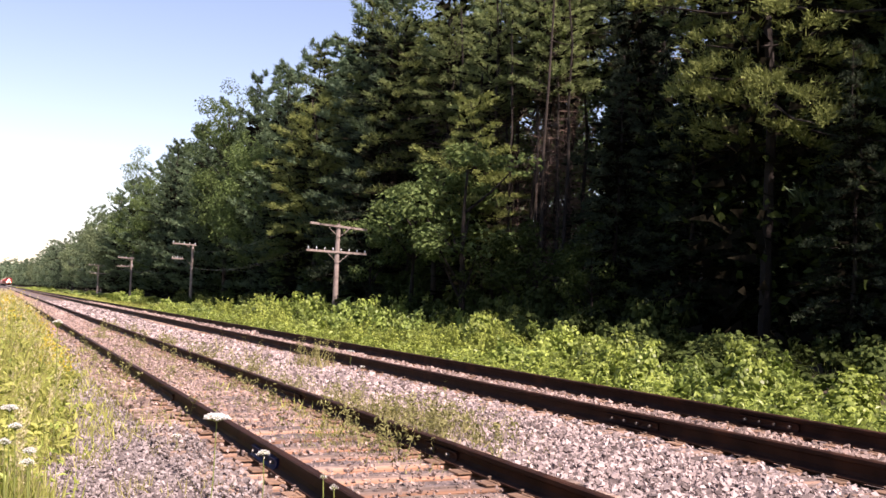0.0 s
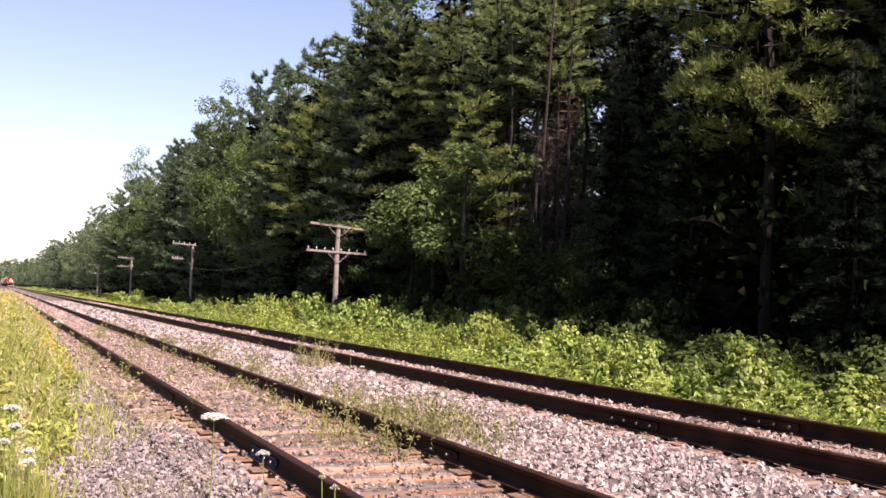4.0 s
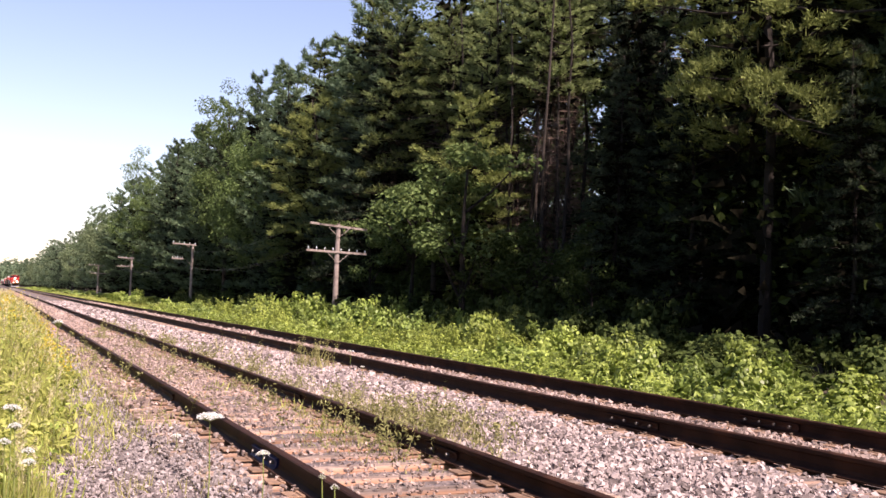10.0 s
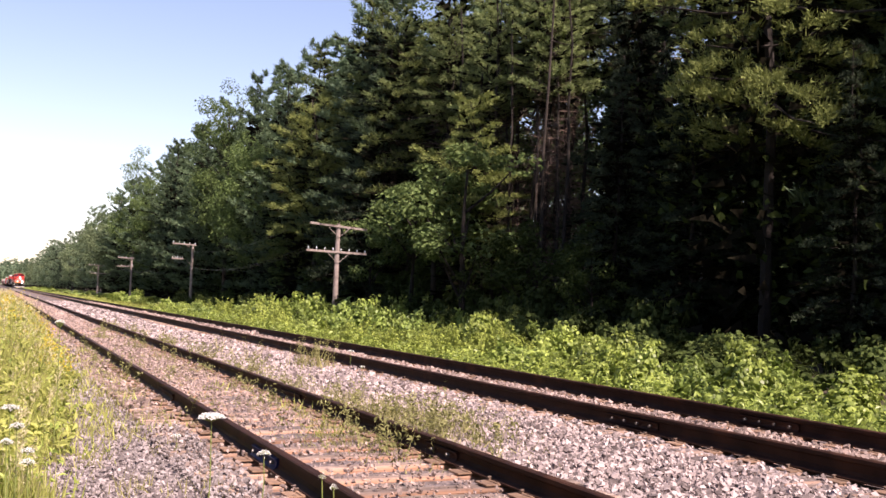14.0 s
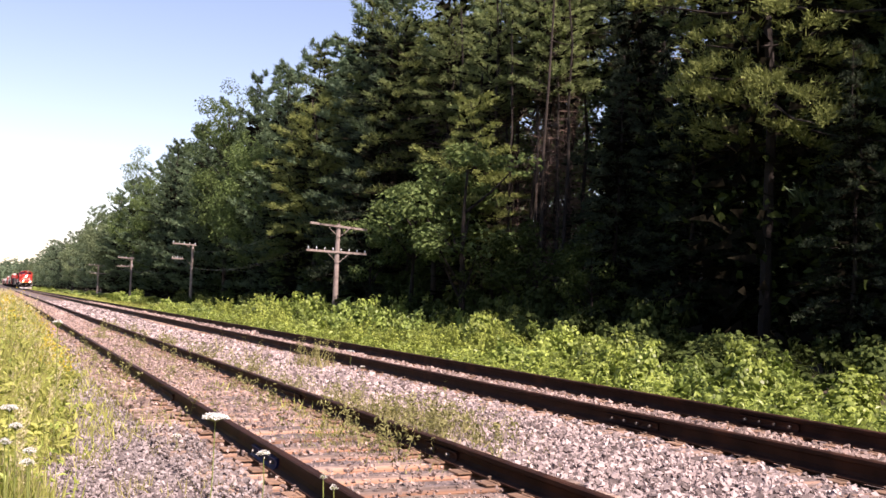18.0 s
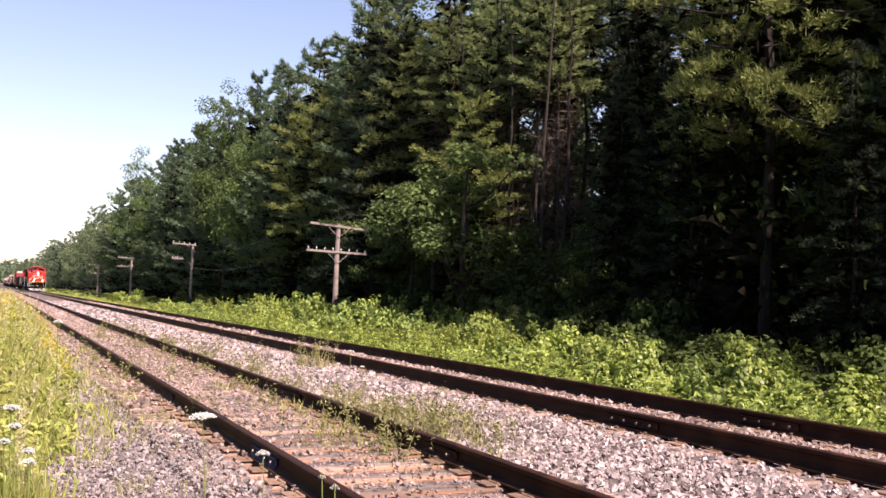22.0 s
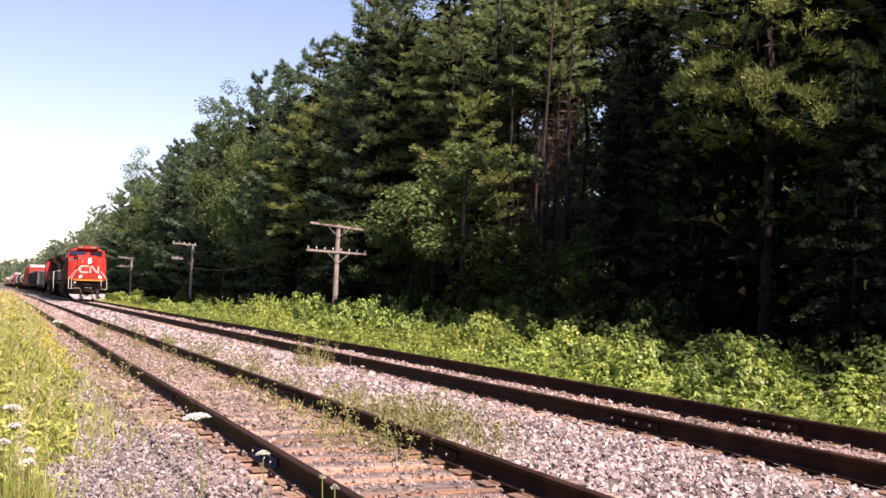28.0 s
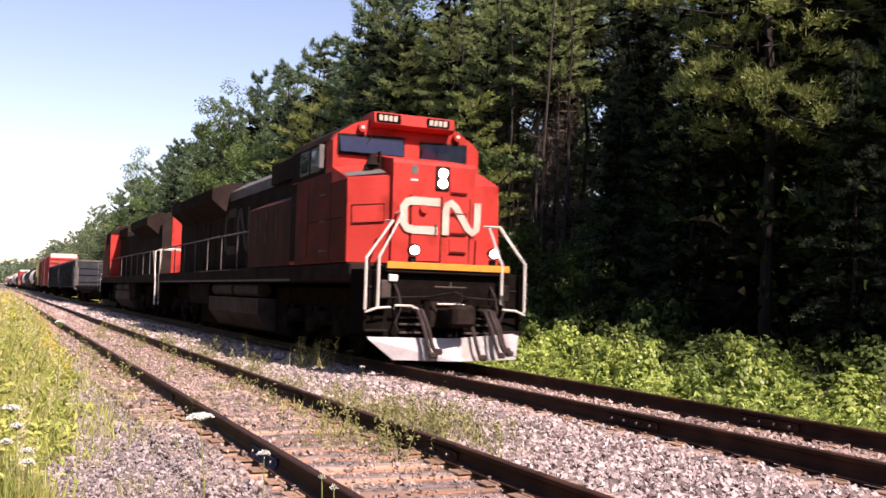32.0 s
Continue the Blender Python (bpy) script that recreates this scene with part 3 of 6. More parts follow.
def conifer(seed, h, base, radius, whorls, per, blade, slim=0.22, needles=9, sprays=9, tufts=3, bare_twigs=0, shape=0.8, lift=0.15, droop=0.1, flat=0.35, up=0.3, mat=PINE, core_thick=1.0, ragged=0.3):
    """A conifer: whorls of boughs, each a fan of side sprays set with needles; gives trunk, crown, dead twigs and
    near-black shade core.
    """
    rng = np.random.default_rng(seed)
    limbs, at, way, dim = [], [], [], []
    for i in range(whorls):
        u = min(0.99, (i + 0.5 * rng.random()) / whorls)
        turn = rng.random() * 2 * math.pi
        for j in range(max(2, round(per * (1 - 0.45 * u)))):
            z = h * (base + (1 - base) * u) + rng.normal() * 0.22 * h * (1 - base) / whorls
            reach = radius * ((1 - u) ** shape) * (1 + ragged * rng.uniform(-1.3, 0.8)) * (0.62 + 0.38 * min(1, u * 6)) + 0.25
            a = turn + 2 * math.pi * (j + rng.uniform(-0.3, 0.3)) / per
            d, side = np.array([math.cos(a), math.sin(a), 0]), np.array([-math.sin(a), math.cos(a), 0])
            rise, sag = reach * (lift * rng.uniform(0.5, 1.5) + 0.5 * u * u), reach * droop * rng.uniform(0.4, 1.6)

            def bough(q):
                return d * (q * reach)[:, None] + np.outer(z + rise * q - sag * q * q, (0, 0, 1))
            tip = bough(np.ones(1))[0]
            if j % 2 == 0:
                limbs.append((np.array([0, 0, z]), tip * 0.9 + np.array([0, 0, z]) * 0.1, 0.014 + 0.010 * reach))
            n = max(3, int(sprays * (0.3 + 0.8 * reach / radius)))
            q = np.linspace(0.22, 1.0, n) + rng.normal(size=n) * 0.03
            hand = np.where(np.arange(n) % 2, 1.0, -1.0)[:, None]
            out = unit(d * rng.uniform(0.5, 1.1, (n, 1)) + side * hand * (1.05 - 0.65 * q[:, None]) + rng.normal(size=(n, 3)) * 0.12 + (0, 0, 0.16))
            long = (0.14 + 0.36 * reach * (1.12 - q) * rng.uniform(0.6, 1.3, n))[:, None]
            root = bough(q)
            for k in range(tufts):
                f = (k + 0.6) / tufts
                c = root + out * long * f + (0, 0, -0.10) * long * f * f
                m = rng.poisson(needles, n) + 2
                w = np.repeat(out, m, 0) * 0.75 + unit(rng.normal(size=(m.sum(), 3))) * 0.75 + (0, 0, up)
                at.append(np.repeat(c, m, 0) + rng.normal(size=w.shape) * (0.05 + 0.1 * blade))
                way.append(w)
            dim.append(root[rng.random(n) < 0.7] - (0, 0, 0.10) + rng.normal(size=3) * 0.05)
    at, way, dim = np.concatenate(at), np.concatenate(way), np.concatenate(dim)
    crown = fast_mesh("crown", *blades(rng, at, way, blade * rng.uniform(0.6, 1.3, len(at)), blade * slim * rng.uniform(0.7, 1.3, len(at)), flat), mat)
    # near-black blades, added to darken the crown's inside
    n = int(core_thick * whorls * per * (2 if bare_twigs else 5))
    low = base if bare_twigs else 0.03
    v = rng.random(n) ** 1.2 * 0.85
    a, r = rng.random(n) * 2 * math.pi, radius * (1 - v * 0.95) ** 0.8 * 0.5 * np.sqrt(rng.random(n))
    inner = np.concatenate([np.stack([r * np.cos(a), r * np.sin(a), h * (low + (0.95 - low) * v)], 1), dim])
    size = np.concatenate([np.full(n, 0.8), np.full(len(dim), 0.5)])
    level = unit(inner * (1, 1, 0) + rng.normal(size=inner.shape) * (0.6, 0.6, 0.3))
    core = fast_mesh("inner_bough_mass", *blades(rng, inner, level, size * rng.uniform(0.6, 1.3, len(inner)), 0.4 * size), CROWN_SHADE)
    twigs = None
    if bare_twigs:
        n = bare_twigs
        a = rng.random(n) * 2 * math.pi
        z = h * rng.uniform(0.15, base + 0.1, n)
        d = np.stack([np.cos(a), np.sin(a), rng.uniform(-0.25, 0.2, n)], 1)
        v, f = blades(rng, np.stack([0 * a, 0 * a, z], 1), d, radius * rng.uniform(0.3, 0.8, n), 0.05)
        at3 = np.stack([0 * a, 0 * a, z], 1) + d * (radius * rng.uniform(0.1, 0.6, n))[:, None]
        at3 = np.repeat(at3, 9, 0)
        v2, f2 = blades(rng, at3 + rng.normal(size=at3.shape) * 0.2, rng.normal(size=at3.shape) + (0, 0, -0.3), rng.uniform(0.2, 0.7, len(at3)), 0.02)
        twigs = fast_mesh("dead_twig_skirt", *heap([(v, f), (v2, f2)]), DEAD_TWIG)
    return trunk_solid(rng, h, 0.05 + h * (0.0045 if bare_twigs else 0.007), limbs).mesh("trunk", BARK), crown, twigs, core


def broadleaf(seed, h, base, radius, clumps, per, size, mat=LEAF, flat=0.75, bark=BARK):
    """A broad-leaved tree: limbs that end in uneven clumps of leaves."""
    rng = np.random.default_rng(seed)
    limbs, at, nor = [], [], []
    for i in range(clumps):
        d = unit(rng.normal(size=3))
        d[2] = d[2] * 0.9 + 0.1
        c = np.array([0, 0, h * (base + 1) / 2]) + d * np.array([radius, radius, h * (1 - base) / 2]) * rng.uniform(0.45, 0.98)
        limbs.append((np.array([0, 0, min(h * 0.74, max(h * base * 0.7, c[2] - radius * 0.8))]), c, 0.05))
        r = radius * rng.uniform(0.22, 0.42)
        n = int(per * rng.uniform(0.7, 1.3))
        w = unit(rng.normal(size=(n, 3)))
        p = c + w * (r * rng.uniform(0.35, 1.0, (n, 1)) ** 0.6) * (1, 1, flat)
        at.append(p)
        nor.append(w * 0.6 + (0, 0, 0.7) + rng.normal(size=(n, 3)) * 0.45)
    at, nor = np.concatenate(at), np.concatenate(nor)
    v, f = leaves(rng, at, nor, size * rng.uniform(0.6, 1.3, len(at)))
    return trunk_solid(rng, h * 0.82, 0.05 + h * 0.009, limbs[::3], 0.25 if h > 10 else 0.04).mesh("trunk", bark), fast_mesh("crown", v, f, mat), None


def plant_tree(name, made, label, at, category="tree", group="", bark=BARK, crown=LEAF):
    t = thing(name, label, category, group, at=at)
    part("trunk", made[0], bark, t)
    part("crown", made[1], crown, t)
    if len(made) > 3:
        tagged(part("inner_bough_mass", made[3], CROWN_SHADE, t, "near-black blades added as shade inside the crown"), kind="stuff")
    if made[2]:
        tagged(part("dead_twig_skirt", made[2], DEAD_TWIG, t, "dead brown lower twigs"), kind="stuff")
    return t


def forest():
    rng = random.Random(11)
    pine_near = [conifer(20 + i, 20.5, 0.16, 4.6, 24, 5, 0.20, 0.2, 13, 12, 4, shape=0.75, lift=0.12, droop=0.28) for i in range(2)]
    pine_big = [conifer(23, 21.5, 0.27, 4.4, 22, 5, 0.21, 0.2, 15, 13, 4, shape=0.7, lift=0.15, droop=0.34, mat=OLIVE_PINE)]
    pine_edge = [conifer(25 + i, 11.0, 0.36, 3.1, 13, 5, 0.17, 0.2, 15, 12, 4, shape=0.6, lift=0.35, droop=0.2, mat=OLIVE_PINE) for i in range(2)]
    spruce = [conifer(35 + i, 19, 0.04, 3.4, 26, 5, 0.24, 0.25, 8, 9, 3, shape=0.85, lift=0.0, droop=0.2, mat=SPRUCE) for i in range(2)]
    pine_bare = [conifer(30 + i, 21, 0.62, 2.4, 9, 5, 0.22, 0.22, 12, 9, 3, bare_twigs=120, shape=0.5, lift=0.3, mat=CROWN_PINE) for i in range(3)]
    pine_blue = [conifer(40 + i, 19.3, 0.05, 4.0, 20, 5, 0.34, 0.24, 10, 9, 3, mat=BLUE_PINE, shape=0.62, lift=0.42, droop=0.12, up=0.45, ragged=0.4) for i in range(4)]
    broad = [broadleaf(50 + i, 16 + 2 * i, 0.08, 3.7, 70, 190, 0.22) for i in range(3)]
    sapling = [broadleaf(60 + i, 6.5, 0.28, 2.0, 20, 120, 0.18, flat=0.5) for i in range(2)]
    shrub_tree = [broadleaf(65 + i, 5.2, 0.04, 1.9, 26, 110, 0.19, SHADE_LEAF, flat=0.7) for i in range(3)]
    deep_pine = [conifer(70 + i, 19.5, 0.04, 3.9, 17, 5, 0.5, 0.3, 7, 6, 2, mat=BLUE_PINE, lift=0.3) for i in range(2)]
    deep_broad = [broadleaf(80 + i, 17, 0.06, 3.9, 40, 110, 0.40) for i in range(2)]
    far_pine = [conifer(75 + i, 19.5, 0.04, 3.8, 16, 5, 0.6, 0.26, 6, 6, 2, mat=HAZED_NEEDLE, lift=0.4, shape=0.62, up=0.45) for i in range(3)]
    far_broad = [broadleaf(85 + i, 17, 0.06, 3.8, 40, 90, 0.38, mat=HAZED_LEAF) for i in range(3)]
    kinds = {"pine": ("pine_tree", pine_near, "tall dark green pine at the forest edge", PINE),
             "big": ("pine_tree", pine_big, "tall pine with drooping olive boughs brightened for sun", OLIVE_PINE),
             "edge": ("pine_tree", pine_edge, "young pine at the forest edge, olive plumes brightened for sun", OLIVE_PINE),
             "spruce": ("spruce_tree", spruce, "dark dense spruce at the forest edge", SPRUCE),
             "bare": ("pine_tree", pine_bare, "slender pine with a bare trunk and dead brown twigs", CROWN_PINE),
             "blue": ("pine_tree", pine_blue, "blue-green white pine with layered boughs", BLUE_PINE),
             "broad": ("broadleaf_tree", broad, "leafy green broad-leaved tree among the pines", LEAF),
             "sapling": ("sapling", sapling, "young sunlit broad-leaved tree under the pines", LEAF),
             "deep_pine": ("pine_tree", deep_pine, "dim pine deep inside the forest", BLUE_PINE),
             "deep_broad": ("broadleaf_tree", deep_broad, "dim broad-leaved tree deep inside the forest", LEAF),
             "far_pine": ("pine_tree", far_pine, "distant blue-green pine in the line of forest", HAZED_NEEDLE),
             "shrub_tree": ("sapling", shrub_tree, "young broad-leaved tree, leaves darkened for the forest's shade", SHADE_LEAF),
             "across": ("pine_tree", deep_pine, "unseen pine added to block sky light", BLUE_PINE),
             "far_broad": ("broadleaf_tree", far_broad, "distant green broad-leaved tree in the line of forest", HAZED_LEAF)}
    first = {}

    def put(kind, x, y, s=1.0):
        name, made, label, leaf = kinds[kind]
        i = rng.randrange(len(made))
        m = pose(x, y, ground_z(x) - 0.1, rng.uniform(-1.5, 1.5), rng.uniform(-1.5, 1.5), rng.uniform(0, 360))
        if (kind, i) not in first:
            o = first[kind, i] = plant_tree(name, made[i], label, m, group="forest along the railway", crown=leaf)
        else:
            o = copy_thing(first[kind, i], m)
        o.scale = (s * rng.uniform(0.9, 1.1), s * rng.uniform(0.9, 1.1), s)

    # the forest edge, from beside the camera to the far end
    for x, y, kind, s in ((23.0, 11.5, "pine", 1.0), (19.2, 20.6, "big", 1.0), (24.6, 19.4, "pine", 0.95), (21.4, 25.0, "spruce", 0.8), (20.6, 29.6, "spruce", 0.55), (23.6, 33.2, "spruce", 0.95), (23.6, 21.8, "spruce", 1.0), (25.2, 23.3, "big", 1.0), (30, 29, "deep_pine", 1.0), (29.5, 40.5, "deep_pine", 1.0), (24.0, 31.0, "spruce", 0.62), (33, 33.5, "deep_pine", 1.0), (28.5, 30.0, "deep_pine", 0.9), (37, 37, "deep_pine", 1.0), (45, 45, "deep_pine", 1.1),
                          (18.2, 26.4, "spruce", 0.5), (18.8, 17.2, "spruce", 0.42), (19.2, 23.6, "spruce", 0.5), (22.4, 14.4, "spruce", 0.8), (17.9, 36.4, "edge", 0.9), (18.0, 58.5, "edge", 1.25), (18.4, 48.0, "spruce", 0.85), (18.8, 52.0, "spruce", 0.9), (18.6, 66.5, "spruce", 0.8), (20.0, 43.2, "bare", 0.74), (18.8, 47.4, "bare", 0.8), (20.4, 40.2, "bare", 0.7), (20.6, 33.8, "bare", 0.72), (20.0, 35.2, "bare", 0.76), (23.5, 37.5, "bare", 1.0), (21.9, 36.0, "bare", 0.75), (20.8, 38.4, "bare", 0.72), (23, 42.0, "bare", 1.0), (22.9, 35.6, "bare", 0.82), (24.6, 39.5, "bare", 1.0), (19.5, 37.0, "bare", 0.7), (21.4, 36.2, "bare", 0.78), (22.4, 38.6, "bare", 0.85), (21.4, 41.6, "bare", 0.76),
                          (20.6, 45.0, "pine", 1.02), (19.6, 49.0, "blue", 1.0), (20.4, 54.0, "pine", 1.0), (20.5, 57.0, "blue", 1.08), (19.0, 61.5, "pine", 0.86), (19.8, 66.0, "blue", 1.0),
                          (18.8, 70.0, "blue", 0.95), (18.2, 75.0, "broad", 0.9), (19.4, 80.5, "blue", 1.02), (18.2, 85.0, "broad", 1.0), (19.5, 91.5, "blue", 1.0), (18.6, 98.0, "blue", 0.95),
                          (19.4, 105.0, "blue", 0.98), (18.4, 112.0, "blue", 0.94), (18.8, 119.0, "blue", 0.98), (19.5, 126.0, "blue", 1.0), (18.6, 133.0, "broad", 0.95), (19.2, 140.0, "blue", 0.95),
                          (19.5, 158.0, "broad", 1.18), (18.5, 149.0, "blue", 0.9), (18.5, 167.0, "blue", 0.92)):
        put(kind, x, y, s)
    for x, y, s in ((16.4, 33.8, 1.25), (16.7, 37.2, 1.3), (17.1, 40.6, 1.2), (17.4, 46.5, 0.9), (17.8, 53.0, 0.8), (17.6, 63.0, 0.9)):
        put("sapling", x, y, s)
    for row, (x0, x1, step) in enumerate(((22.8, 25, 3.6), (27, 31, 4.2), (34, 42, 5.0), (48, 60, 7.0))):
        y = 0.0
        while y < 160:
            if row == 0 and 25 < y < 47:
                y = 47.0
            kind = "bare" if 24 < y < 46 and row < 2 else rng.choice(("deep_pine", "blue", "deep_pine", "broad") if row < 1 else ("deep_pine", "deep_pine", "deep_broad"))
            x = rng.uniform(x0, x1)
            put(kind, x, y, rng.uniform(0.95, 1.12) * (0.7 if row > 1 and 0.44 < x / (y + 0.1) < 0.6 else 1))
            y += step * rng.uniform(0.8, 1.25)
    for x, y, s in ((18.0, 31.0, 0.9), (17.6, 33.6, 0.8), (18.4, 36.0, 0.95), (18.2, 39.0, 0.9), (18.6, 41.5, 0.9), (18.8, 28.4, 0.9), (18.4, 44.5, 0.9), (17.4, 26.4, 0.7), (18.6, 50.0, 0.9), (18.0, 56.0, 0.8)):
        put("shrub_tree", x, y, s)
    # unseen woods on the camera's side of the line, beyond the verge, added to cut sky light
    for row in range(3):
        y = -34.0
        while y < 150:
            put("across", -15 - 5.5 * row + rng.uniform(-1.5, 1.5), y, rng.uniform(0.8, 1.05))
            y += 4.6 * rng.uniform(0.8, 1.25)
    # further unseen rows behind the camera, added to cut sky light
    for row in range(2):
        for i in range(14):
            put("across", -16 + 4.6 * i + rng.uniform(-1.5, 1.5), -32 - 6 * row + rng.uniform(-2, 2), rng.uniform(0.8, 1.05))
    y = 172.0
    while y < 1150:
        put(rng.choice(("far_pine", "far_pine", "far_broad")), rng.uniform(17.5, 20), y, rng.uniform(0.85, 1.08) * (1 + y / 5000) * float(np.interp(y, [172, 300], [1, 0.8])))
        if y < 500:
            put("deep_pine", rng.uniform(23, 27), y + 3, rng.uniform(0.95, 1.15) * float(np.interp(y, [172, 300], [1, 0.8])))
        y += (5.5 + y / 60) * rng.uniform(0.8, 1.2)


def dead_pole(seed, h):
    """A slim dead trunk with short broken side twigs."""
    rng = np.random.default_rng(seed)
    limbs = []
    for i in range(9):
        z, a, r = h * rng.uniform(0.15, 0.95), rng.random() * 6.28, rng.uniform(0.4, 1.3)
        limbs.append((np.array([0, 0, z]), np.array([r * math.cos(a), r * math.sin(a), z + r * rng.uniform(-0.3, 0.7)]), 0.022))
    return trunk_solid(rng, h, 0.085, limbs, 0.12).mesh("trunk", BARK)


def dead_poles():
    rng = random.Random(77)
    made = [dead_pole(300 + i, h) for i, h in enumerate((15.0, 12.5, 14.0))]
    for x, y in ((19.3, 33.1), (19.8, 34.4), (19.0, 35.1), (19.4, 36.4), (18.8, 37.4), (19.9, 38.2), (19.6, 40.4), (20.4, 36.9), (20.2, 32.7)):
        t = thing("dead_tree", "slim dark dead tree trunk with broken twigs", "tree", "forest along the railway", at=pose(x, y, ground_z(x) - 0.1, rng.uniform(-2, 2), rng.uniform(-2, 2), rng.uniform(0, 360)))
        part("trunk", rng.choice(made), BARK, t)


def birch():
    """A slim pale birch at the forest's edge."""
    rng = np.random.default_rng(61)
    t = thing("birch_tree", "slim pale-barked birch trunk in the dark forest edge", "tree", "forest along the railway", at=pose(20.5, 24.78, ground_z(20.5) - 0.1, 1.5, -1.0, 0))
    trunk = trunk_solid(rng, 5.6, 0.06, [(np.array([0, 0, z]), np.array([0.5 * math.cos(a), 0.5 * math.sin(a), z + 0.5]), 0.012) for z, a in ((2.6, 0.4), (3.6, 3.0), (4.4, 5.0))], 0.05)
    part("trunk", trunk, PALE_BARK, t)
    at = rng.normal(size=(420, 3)) * (0.5, 0.5, 0.8) + (0, 0, 4.6)
    part("crown", fast_mesh("crown", *leaves(rng, at, rng.normal(size=at.shape) + (0, 0, 0.8), 0.12 * rng.uniform(0.6, 1.3, len(at))), SHADE_LEAF), SHADE_LEAF, t)


forest()
dead_poles()
birch()


def understory():
    """Thicket added to block light inside the forest, behind its first trees; its leaves are darkened for shade."""
    rng = np.random.default_rng(17)
    n, k = 3200, 26
    y = 200 * rng.random(n) - 12
    x = 19.5 + 34 * rng.random(n) ** 1.8 + np.where((y > 28) & (y < 47), 4.5, 0)
    z = np.where(x < 22, 5.0, np.where(x < 28, 13.5, 18.0)) * rng.random(n) ** 1.2
    c = np.repeat(np.stack([x, y, z], 1), k, 0) + rng.normal(size=(n * k, 3)) * (0.9, 0.9, 0.6)
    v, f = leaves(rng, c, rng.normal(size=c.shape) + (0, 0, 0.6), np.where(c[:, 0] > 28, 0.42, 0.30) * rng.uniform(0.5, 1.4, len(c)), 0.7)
    tagged(new("forest_thicket", fast_mesh("forest_thicket", v, f, SHADE_LEAF)), "thicket added inside the forest, leaves darkened for shade", "thicket", kind="stuff")


understory()

# ---- undergrowth ----


def bush(seed, radius, shoots, per, size, mat, slim=0.75, wide=0.16, low=0.45):
    """A bush one metre high: leaning shoots, each with leaves round its upper part, larger below and crowded at the tip."""
    rng = np.random.default_rng(seed)
    at, nor, big, stems = [], [], [], Solid()
    knots = []
    while len(knots) < shoots // 5:
        a, r = rng.random() * 2 * math.pi, radius * math.sqrt(rng.random())
        knots.append((r * math.cos(a), r * math.sin(a), rng.uniform(0.5, 1.0) * (1 - 0.45 * (r / radius) ** 2)))
    for i in range(shoots):
        tip = np.array(knots[i % len(knots)]) + rng.normal(size=3) * (0.12, 0.12, 0.07)
        tip[2] = max(0.2, tip[2])
        root = np.array([tip[0] * 0.45, tip[1] * 0.45, -0.1])
        stems.tube([tuple(root), tuple(tip)], 0.009, 3, 0.004)
        n = int(per * rng.uniform(0.7, 1.3))
        q = low + (1 - low) * rng.random(n) ** 0.75
        turn = rng.random(n) * 2 * math.pi
        out = np.stack([np.cos(turn), np.sin(turn), np.zeros(n)], 1)
        at.append(root + (tip - root) * q[:, None] + out * (wide * (1.15 - 0.6 * q) * rng.uniform(0.4, 1.1, n))[:, None])
        nor.append(out * 0.35 + tip * (0.7, 0.7, 0) / radius + (0, 0, 0.55) + rng.normal(size=(n, 3)) * 0.3)
        big.append(size * (1.2 - 0.5 * q) * rng.uniform(0.7, 1.3, n))
    v, f = oval_leaves(rng, np.concatenate(at), np.concatenate(nor), np.concatenate(big), slim)
    return stems.mesh("twig_frame", STEM), fast_mesh("foliage", v, f, mat)


def bush_height(y):
    return float(np.interp(y, [5, 11, 16, 20, 24, 28, 36, 45, 55, 75], [0.8, 0.85, 1.0, 1.2, 1.22, 1.42, 1.72, 1.72, 1.4, 1.2]))


